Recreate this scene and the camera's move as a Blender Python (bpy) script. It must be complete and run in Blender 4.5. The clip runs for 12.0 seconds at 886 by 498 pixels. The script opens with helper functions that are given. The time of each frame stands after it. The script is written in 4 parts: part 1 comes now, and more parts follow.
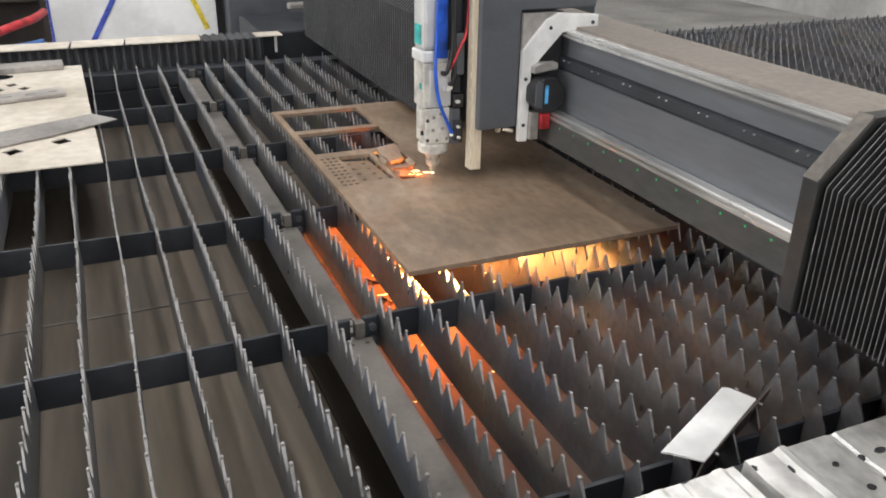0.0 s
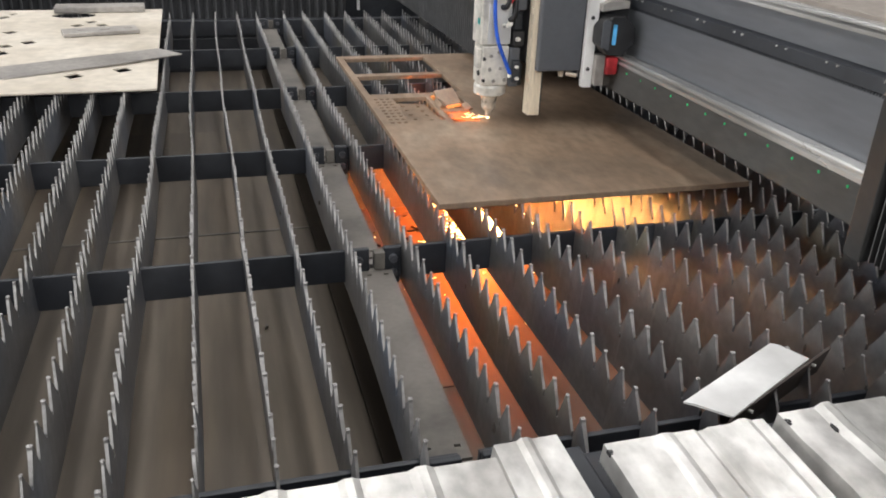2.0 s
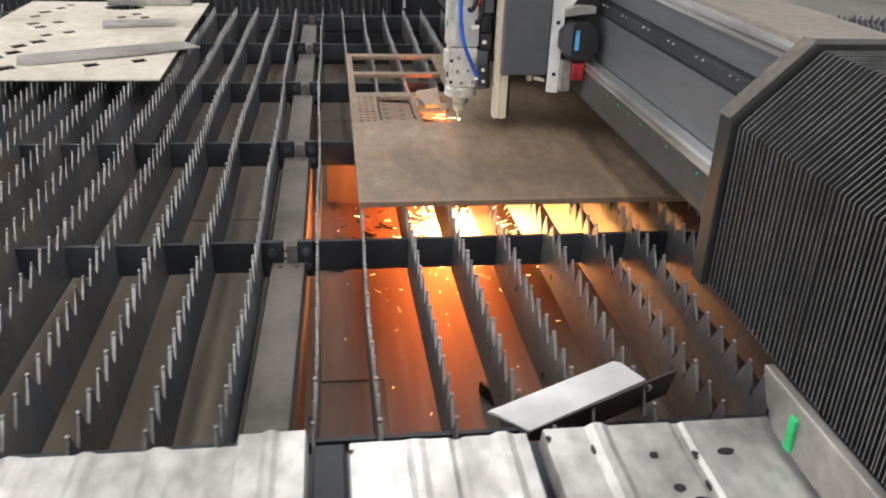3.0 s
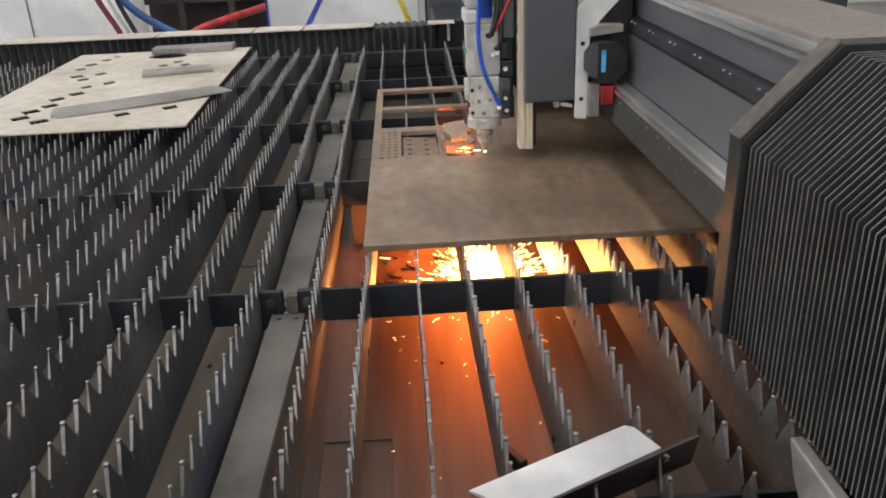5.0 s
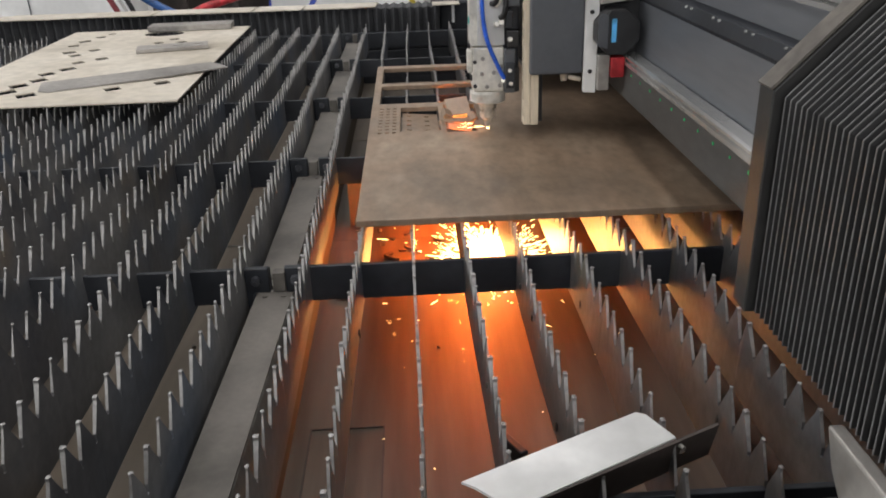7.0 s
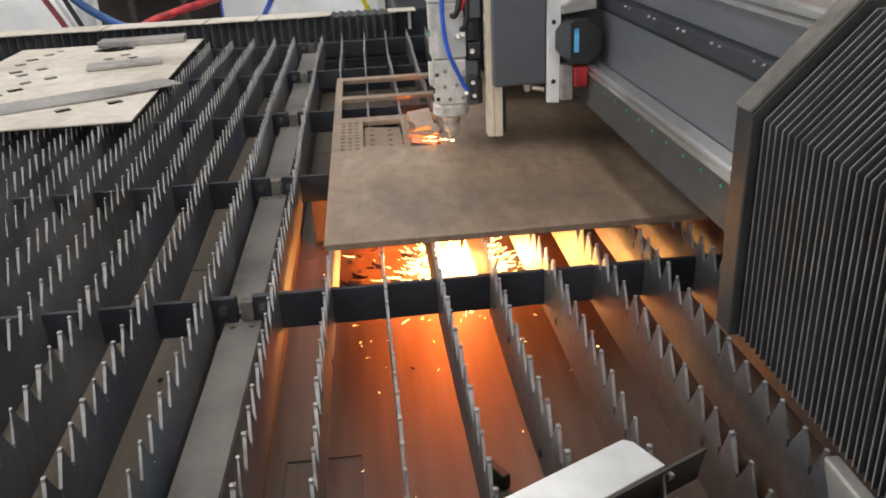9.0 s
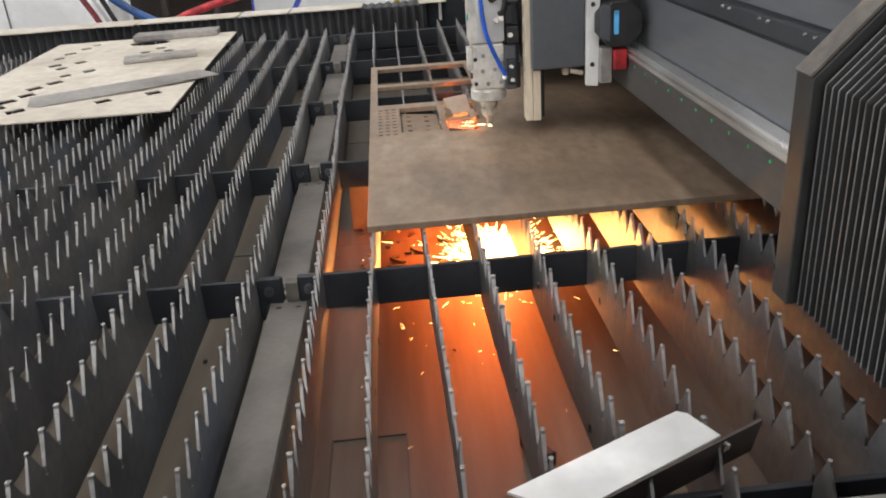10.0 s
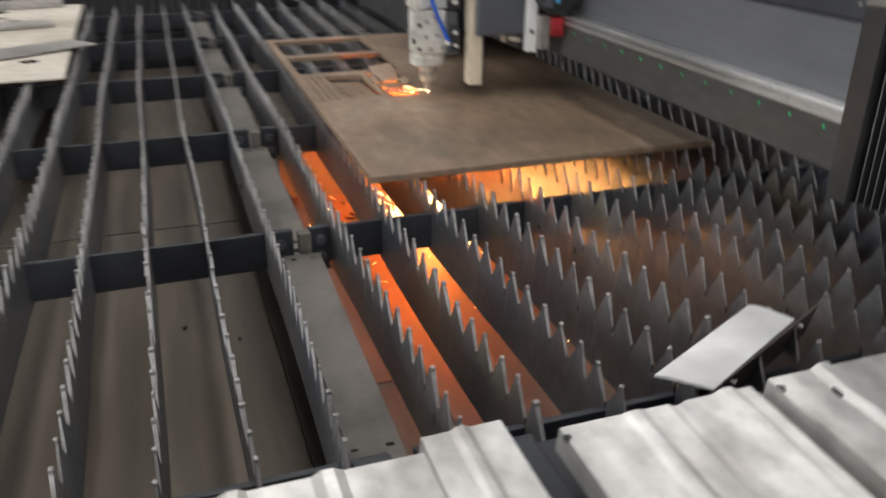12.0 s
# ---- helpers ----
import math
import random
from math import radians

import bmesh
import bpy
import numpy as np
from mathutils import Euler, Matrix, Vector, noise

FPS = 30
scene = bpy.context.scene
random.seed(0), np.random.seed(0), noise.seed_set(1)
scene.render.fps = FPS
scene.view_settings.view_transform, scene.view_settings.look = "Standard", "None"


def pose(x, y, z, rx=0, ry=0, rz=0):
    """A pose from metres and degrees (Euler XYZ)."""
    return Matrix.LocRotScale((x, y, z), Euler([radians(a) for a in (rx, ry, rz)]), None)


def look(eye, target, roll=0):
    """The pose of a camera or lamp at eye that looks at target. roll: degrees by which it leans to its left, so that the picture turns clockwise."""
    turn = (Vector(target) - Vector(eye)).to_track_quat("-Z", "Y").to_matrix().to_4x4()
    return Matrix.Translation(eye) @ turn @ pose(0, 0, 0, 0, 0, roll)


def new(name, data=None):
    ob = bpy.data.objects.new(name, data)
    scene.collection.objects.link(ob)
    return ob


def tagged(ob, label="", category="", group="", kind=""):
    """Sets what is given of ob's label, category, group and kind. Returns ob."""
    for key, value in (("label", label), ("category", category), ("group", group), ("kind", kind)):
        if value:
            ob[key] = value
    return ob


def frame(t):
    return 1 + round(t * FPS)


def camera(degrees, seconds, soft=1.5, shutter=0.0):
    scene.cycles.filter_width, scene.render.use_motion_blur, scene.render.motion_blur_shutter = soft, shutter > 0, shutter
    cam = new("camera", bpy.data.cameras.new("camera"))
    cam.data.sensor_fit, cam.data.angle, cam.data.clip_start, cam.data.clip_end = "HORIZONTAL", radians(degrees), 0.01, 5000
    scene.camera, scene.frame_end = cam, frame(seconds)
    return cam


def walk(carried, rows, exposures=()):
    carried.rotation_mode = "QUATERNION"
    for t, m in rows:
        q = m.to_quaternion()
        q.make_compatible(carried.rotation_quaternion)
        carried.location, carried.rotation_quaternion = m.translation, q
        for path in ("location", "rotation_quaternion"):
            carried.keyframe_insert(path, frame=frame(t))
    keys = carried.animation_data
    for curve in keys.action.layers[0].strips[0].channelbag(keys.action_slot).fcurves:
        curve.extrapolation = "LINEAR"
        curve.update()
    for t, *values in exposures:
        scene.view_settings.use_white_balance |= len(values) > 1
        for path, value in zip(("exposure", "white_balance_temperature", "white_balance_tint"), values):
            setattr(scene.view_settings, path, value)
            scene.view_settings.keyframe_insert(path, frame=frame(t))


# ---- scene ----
from mathutils.geometry import tessellate_polygon

cam = camera(57.2, 12.0, soft=1.8, shutter=0.5)
PATH = [
    (0, (-0.412, -1.233, 0.737), (0.313, 0.429, -0.107), 0.9),
    (0.5, (-0.383, -1.224, 0.715), (0.315, 0.455, -0.119), -0.9),
    (1, (-0.297, -1.217, 0.643), (0.338, 0.479, -0.207), -1.0),
    (1.5, (-0.279, -1.223, 0.59), (0.271, 0.511, -0.243), 2.2),
    (2, (-0.283, -1.214, 0.59), (0.225, 0.519, -0.269), 2.1),
    (2.5, (-0.184, -1.251, 0.618), (0.275, 0.483, -0.267), 2.8),
    (2.7, (-0.073, -1.305, 0.616), (0.282, 0.456, -0.264), 3.5),
    (4.3, (0.166, -1.178, 0.588), (0.225, 0.648, -0.225), -2.3),
    (4.5, (0.172, -1.192, 0.584), (0.239, 0.643, -0.208), -2.7),
    (5, (0.16, -1.19, 0.579), (0.228, 0.642, -0.221), -2.4),
    (5.5, (0.165, -1.18, 0.57), (0.226, 0.648, -0.241), -2.8),
    (6, (0.173, -1.152, 0.536), (0.238, 0.674, -0.276), -2.3),
    (6.5, (0.172, -1.133, 0.521), (0.227, 0.689, -0.303), -1.9),
    (8.3, (0.172, -1.103, 0.527), (0.272, 0.737, -0.25), -2.5),
    (8.5, (0.174, -1.096, 0.532), (0.294, 0.738, -0.258), -2.8),
    (9, (0.162, -1.091, 0.54), (0.31, 0.728, -0.277), -3.0),
    (9.5, (0.149, -1.091, 0.54), (0.272, 0.719, -0.301), -3.5),
    (10, (0.133, -1.102, 0.522), (0.219, 0.719, -0.3), -4.0),
    (10.5, (0.121, -1.143, 0.458), (0.182, 0.723, -0.261), -3.6),
    (11, (0.097, -1.171, 0.425), (0.136, 0.705, -0.265), -3.8),
    (11.5, (-0.02, -1.238, 0.525), (0.044, 0.601, -0.257), -5.6),
    (11.7, (-0.084, -1.198, 0.493), (0.119, 0.635, -0.281), -4.0),
    (11.9, (-0.174, -1.148, 0.486), (0.326, 0.612, -0.322), 0.7),
    (12, (-0.206, -1.113, 0.481), (0.387, 0.602, -0.359), 0.3),
]
walk(cam, [(t, look(eye, target, roll)) for t, eye, target, roll in PATH],
     [(0, -0.14), (2.7, -0.18), (4.3, -0.53), (6.7, -0.58), (8.5, -0.40), (11.0, -0.33), (12.0, -0.55)])
SKY_W, GATE_W, CUT_W, SPARK_W = 335.0, 390.0, 13.5, 11.0

# ---------- world and light ----------
world = bpy.data.worlds.new("world")
scene.world = world
world.use_nodes = True
wn = world.node_tree
sky = wn.nodes.new("ShaderNodeTexSky")
sky.sky_type = "NISHITA"
sky.sun_disc = False
sky.sun_elevation, sky.sun_rotation = radians(48), radians(-60)
wn.links.new(sky.outputs[0], wn.nodes["Background"].inputs[0])
wn.nodes["Background"].inputs[1].default_value = 0.10


def area_lamp(name, m, sx, sy, watts, colour):
    data = bpy.data.lights.new(name, "AREA")
    data.shape, data.size, data.size_y, data.energy, data.color = "RECTANGLE", sx, sy, watts, colour
    ob = new(name, data)
    ob.matrix_world = m
    return tagged(ob, kind="structure")


SKYLIGHTS = (-4.2, 0.4, 5.0)
for sx in SKYLIGHTS:
    area_lamp("skylight_lamp", pose(sx, 1.0, 5.98), 0.8, 13.0, SKY_W, (1.0, 0.975, 0.945))
area_lamp("gate_lamp", look((-7.9, 1.5, 1.6), (0, 1.5, 0.6)), 4.6, 3.0, GATE_W, (1.0, 0.985, 0.96))


# added fill light from behind the camera, brightens the cabinets
area_lamp("cabinet_fill_lamp", look((-1.0, -6.9, 2.6), (-0.6, 3.0, 0.3)), 6.0, 1.8, 230.0, (1.0, 0.985, 0.96))


def point_lamp(name, place, watts, radius, colour):
    data = bpy.data.lights.new(name, "POINT")
    data.energy, data.shadow_soft_size, data.color = watts, radius, colour
    ob = new(name, data)
    ob.location = place
    return tagged(ob, kind="structure")


NOZ = Vector((0.3255, 0.532, 0.056))
point_lamp("cut_glow", (0.295, 0.50, -0.02), CUT_W, 0.010, (1.0, 0.155, 0.019))
point_lamp("spark_glow", (0.288, 0.49, -0.080), SPARK_W, 0.012, (1.0, 0.13, 0.014))
point_lamp("impact_glow", (0.310, 0.44, -0.180), 10.0, 0.022, (1.0, 0.44, 0.12))


# ---------- materials ----------
def material(name, base, rough=0.5, metal=0.0, dark=None, light=None, scale=6.0, fine=60.0, bump=0.15,
             per_object=0.0, stretch=(1, 1, 1), amount=0.5, spec=0.5, tints=()):
    """Base colour with broad stains, fine grain, relief and a shift from object to object."""
    m = bpy.data.materials.new(name)
    m.use_nodes = True
    nt = m.node_tree
    b = nt.nodes["Principled BSDF"]
    b.inputs["Metallic"].default_value = metal
    b.inputs["Specular IOR Level"].default_value = spec
    dark = dark or tuple(c * 0.6 for c in base)
    light = light or tuple(min(1, c * 1.3) for c in base)
    tc = nt.nodes.new("ShaderNodeTexCoord")
    mp = nt.nodes.new("ShaderNodeMapping")
    mp.inputs["Scale"].default_value = stretch
    nt.links.new(tc.outputs["Object"], mp.inputs[0])
    info = nt.nodes.new("ShaderNodeObjectInfo")
    shift = nt.nodes.new("ShaderNodeVectorMath")
    shift.operation = "ADD"
    comb = nt.nodes.new("ShaderNodeMath")
    comb.operation = "MULTIPLY"
    comb.inputs[1].default_value = 37.0
    nt.links.new(info.outputs["Random"], comb.inputs[0])
    nt.links.new(mp.outputs[0], shift.inputs[0])
    nt.links.new(comb.outputs[0], shift.inputs[1])
    big = nt.nodes.new("ShaderNodeTexNoise")
    big.inputs["Scale"].default_value, big.inputs["Detail"].default_value = scale, 6.0
    small = nt.nodes.new("ShaderNodeTexNoise")
    small.inputs["Scale"].default_value, small.inputs["Detail"].default_value = fine, 4.0
    for n in (big, small):
        nt.links.new(shift.outputs[0], n.inputs["Vector"])
    ramp = nt.nodes.new("ShaderNodeValToRGB")
    ramp.color_ramp.elements[0].position, ramp.color_ramp.elements[1].position = 0.5 - 0.25 * amount - 0.08, 0.5 + 0.25 * amount + 0.1
    ramp.color_ramp.elements[0].color, ramp.color_ramp.elements[1].color = (*dark, 1), (*light, 1)
    mid = ramp.color_ramp.elements.new(0.5)
    mid.color = (*base, 1)
    nt.links.new(big.outputs[0], ramp.inputs[0])
    colour = ramp.outputs[0]
    for n, (tint, tscale, low) in enumerate(tints):
        tn = nt.nodes.new("ShaderNodeTexNoise")
        tn.inputs["Scale"].default_value, tn.inputs["Detail"].default_value = tscale, 3.0
        off = nt.nodes.new("ShaderNodeVectorMath")
        off.operation = "ADD"
        off.inputs[1].default_value = (11.3 * n + 5, 7.7 * n, 3.1)
        nt.links.new(shift.outputs[0], off.inputs[0])
        nt.links.new(off.outputs[0], tn.inputs["Vector"])
        rg = nt.nodes.new("ShaderNodeMapRange")
        rg.inputs["From Min"].default_value, rg.inputs["From Max"].default_value = low, low + 0.24
        nt.links.new(tn.outputs[0], rg.inputs["Value"])
        mx = nt.nodes.new("ShaderNodeMix")
        mx.data_type = "RGBA"
        nt.links.new(rg.outputs[0], mx.inputs[0])
        nt.links.new(colour, mx.inputs[6])
        mx.inputs[7].default_value = (*tint, 1)
        colour = mx.outputs[2]
    grain = nt.nodes.new("ShaderNodeMapRange")
    grain.inputs["From Min"].default_value, grain.inputs["From Max"].default_value = 0.3, 0.7
    grain.inputs["To Min"].default_value, grain.inputs["To Max"].default_value = 1 - 0.3 * amount, 1 + 0.2 * amount
    nt.links.new(small.outputs[0], grain.inputs["Value"])
    hsv = nt.nodes.new("ShaderNodeHueSaturation")
    mul = nt.nodes.new("ShaderNodeMath")
    mul.operation = "MULTIPLY"
    vary = nt.nodes.new("ShaderNodeMapRange")
    vary.inputs["To Min"].default_value, vary.inputs["To Max"].default_value = 1 - per_object, 1 + per_object
    nt.links.new(info.outputs["Random"], vary.inputs["Value"])
    nt.links.new(vary.outputs[0], mul.inputs[0])
    nt.links.new(grain.outputs[0], mul.inputs[1])
    nt.links.new(mul.outputs[0], hsv.inputs["Value"])
    nt.links.new(colour, hsv.inputs["Color"])
    nt.links.new(hsv.outputs[0], b.inputs["Base Color"])
    rr = nt.nodes.new("ShaderNodeMapRange")
    rr.inputs["To Min"].default_value, rr.inputs["To Max"].default_value = max(0.05, rough - 0.15), min(1, rough + 0.15)
    nt.links.new(big.outputs[0], rr.inputs["Value"])
    nt.links.new(rr.outputs[0], b.inputs["Roughness"])
    bp = nt.nodes.new("ShaderNodeBump")
    bp.inputs["Strength"].default_value, bp.inputs["Distance"].default_value = bump, 0.002
    nt.links.new(small.outputs[0], bp.inputs["Height"])
    nt.links.new(bp.outputs[0], b.inputs["Normal"])
    return m


def glow(name, colour, strength):
    m = bpy.data.materials.new(name)
    m.use_nodes = True
    b = m.node_tree.nodes["Principled BSDF"]
    b.inputs["Base Color"].default_value = (*colour, 1)
    b.inputs["Emission Color"].default_value = (*colour, 1)
    b.inputs["Emission Strength"].default_value = strength
    return m


SLAT = material("slat_steel", (0.158, 0.155, 0.157), 0.46, 0.4, dark=(0.085, 0.088, 0.10), light=(0.27, 0.265, 0.26), scale=5, fine=70,
                per_object=0.16, bump=0.25, tints=(((0.115, 0.14, 0.185), 3.0, 0.50), ((0.225, 0.165, 0.105), 4.0, 0.585), ((0.26, 0.225, 0.115), 2.6, 0.63)))
BEAD = material("tip_steel", (0.33, 0.32, 0.315), 0.5, 0.5, scale=40, fine=200, amount=0.4)
NAVY = material("dark_paint", (0.022, 0.025, 0.032), 0.5, 0.0, scale=7, fine=60, light=(0.04, 0.043, 0.05), bump=0.15)
STRIP = material("grey_strip", (0.145, 0.132, 0.118), 0.6, 0.2, scale=9, fine=120, amount=0.25)
# rust tones; noise stretched along y paints in the slats' soft shadow bands
TRAY = material("rusty_shade_streaked_tray", (0.115, 0.094, 0.073), 0.6, 0.15, dark=(0.060, 0.048, 0.038), light=(0.170, 0.138, 0.106), scale=3.2, fine=13,
                stretch=(3.0, 0.30, 1), amount=0.75, bump=0.10, tints=(((0.185, 0.138, 0.095), 1.6, 0.58), ((0.065, 0.054, 0.046), 2.6, 0.62)))
PLATE = material("hot_rolled_plate", (0.292, 0.205, 0.142), 0.42, 0.2, dark=(0.185, 0.14, 0.103), light=(0.35, 0.275, 0.205), scale=5, fine=35,
                 amount=0.7, stretch=(1.6, 0.8, 1), tints=(((0.40, 0.315, 0.235), 6.0, 0.60),))
SHEET = material("cream_sheet", (0.58, 0.525, 0.445), 0.5, 0.0, dark=(0.46, 0.41, 0.335), light=(0.68, 0.63, 0.55), scale=4, fine=30, amount=0.5)
OFFCUT = material("grey_offcut", (0.36, 0.34, 0.32), 0.45, 0.4, scale=6, fine=60, amount=0.6)
GALV = material("galvanised", (0.58, 0.57, 0.55), 0.34, 0.5, dark=(0.30, 0.285, 0.265), light=(0.78, 0.77, 0.75), scale=5, fine=40,
                stretch=(1.3, 0.8, 1), amount=0.8, bump=0.12, tints=(((0.20, 0.185, 0.165), 6.0, 0.60), ((0.42, 0.44, 0.50), 4.0, 0.64),))
WHITE = material("white_paint", (0.64, 0.64, 0.635), 0.4, 0.0, scale=5, fine=40, amount=0.12, dark=(0.54, 0.54, 0.53))
BRIGHT = material("cabinet_white", (0.83, 0.83, 0.83), 0.45, 0.0, scale=3, fine=40, amount=0.1, dark=(0.74, 0.74, 0.74))
GREY = material("grey_cover", (0.088, 0.093, 0.106), 0.5, 0.0, scale=4, fine=90, amount=0.2, light=(0.09, 0.095, 0.105), dark=(0.06, 0.065, 0.075))
BEAM = material("beam_grey", (0.185, 0.195, 0.215), 0.38, 0.35, scale=3, fine=80, amount=0.3, stretch=(1, 0.15, 1), dark=(0.145, 0.152, 0.168))
BEAMTOP = material("beam_top_dust", (0.215, 0.187, 0.163), 0.6, 0.1, scale=5, fine=60, amount=0.5, dark=(0.18, 0.155, 0.135))
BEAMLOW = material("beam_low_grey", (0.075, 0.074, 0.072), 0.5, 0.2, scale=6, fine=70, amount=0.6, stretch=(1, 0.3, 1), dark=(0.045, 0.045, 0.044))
RAIL = material("rail_steel", (0.62, 0.62, 0.61), 0.25, 0.6, scale=8, fine=60, amount=0.3, stretch=(1, 0.2, 1))
CLOTH = material("bellows_cloth", (0.017, 0.0172, 0.018), 0.55, 0.0, scale=9, fine=120, amount=0.5, bump=0.2)
# far bellows cloth, its base lightened to put smoke haze into the colour
HAZECLOTH = material("hazed_bellows_cloth", (0.050, 0.051, 0.055), 0.65, 0.0, scale=6, fine=90, amount=0.6, bump=0.2)
CREASE = material("bellows_crease", (0.17, 0.17, 0.17), 0.5, 0.0, scale=20, fine=120, amount=0.8, dark=(0.07, 0.07, 0.072))
BROWN = material("rack_brown", (0.075, 0.06, 0.054), 0.6, 0.1, scale=6, fine=60, amount=0.6)
MAROON = material("maroon_hose", (0.20, 0.03, 0.04), 0.45, 0.0, scale=30, amount=0.3)
BOLT = material("bolt_steel", (0.12, 0.125, 0.14), 0.35, 0.6, scale=30, fine=90, amount=0.5)
DUSTY = material("dusty_frame", (0.20, 0.185, 0.17), 0.6, 0.1, scale=8, fine=80, amount=0.6, dark=(0.10, 0.095, 0.09))
BEIGE = material("dusty_beige", (0.125, 0.112, 0.098), 0.55, 0.1, scale=14, fine=80, amount=0.9, dark=(0.075, 0.068, 0.062), light=(0.30, 0.26, 0.22))
FRAME = material("frame_grey", (0.024, 0.0238, 0.0235), 0.6, 0.0, scale=9, fine=60, amount=0.7, light=(0.042, 0.041, 0.040))
BLACK = material("black_plastic", (0.018, 0.018, 0.02), 0.45, 0.0, scale=20, fine=100, amount=0.3)
ALU = material("machined_alloy", (0.70, 0.675, 0.62), 0.38, 0.2, scale=20, fine=120, amount=0.4)
BRASS = material("warm_nozzle", (0.68, 0.60, 0.50), 0.32, 0.3, scale=30, fine=120, amount=0.4)
WOOD = material("pale_board", (0.66, 0.57, 0.44), 0.6, 0.0, scale=8, fine=60, amount=0.5, stretch=(4, 4, 0.4))
OLDBLUE = material("old_blue_hose", (0.03, 0.10, 0.30), 0.45, 0.0, scale=30, amount=0.3)
BLUE = material("blue_hose", (0.02, 0.10, 0.55), 0.35, 0.0, scale=30, amount=0.2)
PALEBLUE = material("sky_blue_tape", (0.10, 0.42, 0.80), 0.4, 0.0, scale=30, amount=0.2)
RED = material("red_rubber", (0.55, 0.04, 0.05), 0.4, 0.0, scale=30, amount=0.2)
TEAL = material("teal_plastic", (0.05, 0.45, 0.42), 0.4, 0.0, scale=30, amount=0.2)
YELLOW = material("yellow_tape", (0.80, 0.62, 0.06), 0.5, 0.0, scale=30, amount=0.2)
GREEN = material("green_tape", (0.02, 0.45, 0.15), 0.45, 0.0, scale=30, amount=0.2)
DKBLUE = material("blue_tape", (0.06, 0.10, 0.50), 0.5, 0.0, scale=30, amount=0.2)
CONCRETE = material("concrete", (0.30, 0.29, 0.275), 0.7, 0.0, scale=1.5, fine=25, amount=0.6)
PLASTER = material("hall_paint", (0.55, 0.55, 0.54), 0.7, 0.0, scale=0.6, fine=12, amount=0.3)
BRICK = material("pale_brick", (0.55, 0.54, 0.52), 0.7, 0.0, scale=20, fine=60, amount=0.4, per_object=0.12)
SLAG = material("slag", (0.11, 0.095, 0.085), 0.5, 0.4, scale=60, fine=200, amount=0.8, bump=0.5)
SPARK = glow("spark_light", (1.0, 0.62, 0.22), 22.0)
MOLTEN = glow("molten_cut", (1.0, 0.72, 0.40), 9.0)


# ---------- builders ----------
def finish(name, bm, mat, parent=None, label="", smooth=False):
    bmesh.ops.recalc_face_normals(bm, faces=bm.faces)
    me = bpy.data.meshes.new(name)
    bm.to_mesh(me)
    bm.free()
    for m in (mat if isinstance(mat, (list, tuple)) else (mat,)):
        me.materials.append(m)
    if smooth:
        for p in me.polygons:
            p.use_smooth = True
    ob = new(name, me)
    if parent:
        ob.parent = parent
    if label:
        ob["label"] = label
    return ob


def part(name, bm, mat, parent, label="", smooth=False):
    return finish(name, bm, mat, parent, label, smooth)


def thing(name, label, category, group="", place=(0, 0, 0)):
    ob = new(name)
    ob.location = place
    ob.empty_display_size = 0.05
    return tagged(ob, label, category, group)


def box(bm, x0, x1, y0, y1, z0, z1, bevel=0.0, m=None, slot=0):
    vs = [bm.verts.new((x, y, z)) for x in (x0, x1) for y in (y0, y1) for z in (z0, z1)]
    fs = [bm.faces.new([vs[i] for i in q]) for q in ((0, 1, 3, 2), (4, 6, 7, 5), (0, 4, 5, 1), (2, 3, 7, 6), (0, 2, 6, 4), (1, 5, 7, 3))]
    for f in fs:
        f.material_index = slot
    if bevel:
        es = list({e for f in fs for e in f.edges})
        r = bmesh.ops.bevel(bm, geom=es, offset=bevel, segments=2, affect="EDGES", profile=0.5)
        vs = list({v for f in r["faces"] for v in f.verts} | {v for v in vs if v.is_valid})
    if m is not None:
        bmesh.ops.transform(bm, matrix=m, verts=[v for v in vs if v.is_valid])
    return bm


def block(*a, **k):
    return box(bmesh.new(), *a, **k)


def prism(bm, poly, axis, a, b, bevel=0.0):
    """Extrude a polygon along x, y or z; its two numbers are the other two axes in order."""
    def at(p, w):
        return {"x": (w, p[0], p[1]), "y": (p[0], w, p[1]), "z": (p[0], p[1], w)}[axis]
    lo = [bm.verts.new(at(p, a)) for p in poly]
    hi = [bm.verts.new(at(p, b)) for p in poly]
    fs = [bm.faces.new(lo), bm.faces.new(hi[::-1])]
    for i in range(len(poly)):
        j = (i + 1) % len(poly)
        fs.append(bm.faces.new((lo[i], hi[i], hi[j], lo[j])))
    if bevel:
        bmesh.ops.bevel(bm, geom=list({e for f in fs for e in f.edges}), offset=bevel, segments=2, affect="EDGES", profile=0.5)
    return bm


def cyl(bm, p, q, r0, r1=None, seg=16):
    r1 = r0 if r1 is None else r1
    p, q = Vector(p), Vector(q)
    turn = (q - p).to_track_quat("Z", "Y").to_matrix()
    a, b = [], []
    for i in range(seg):
        c = Vector((math.cos(2 * math.pi * i / seg), math.sin(2 * math.pi * i / seg), 0))
        a.append(bm.verts.new(p + turn @ (c * r0)))
        b.append(bm.verts.new(q + turn @ (c * r1)))
    bm.faces.new(a[::-1]), bm.faces.new(b)
    for i in range(seg):
        j = (i + 1) % seg
        bm.faces.new((a[i], a[j], b[j], b[i]))
    return bm


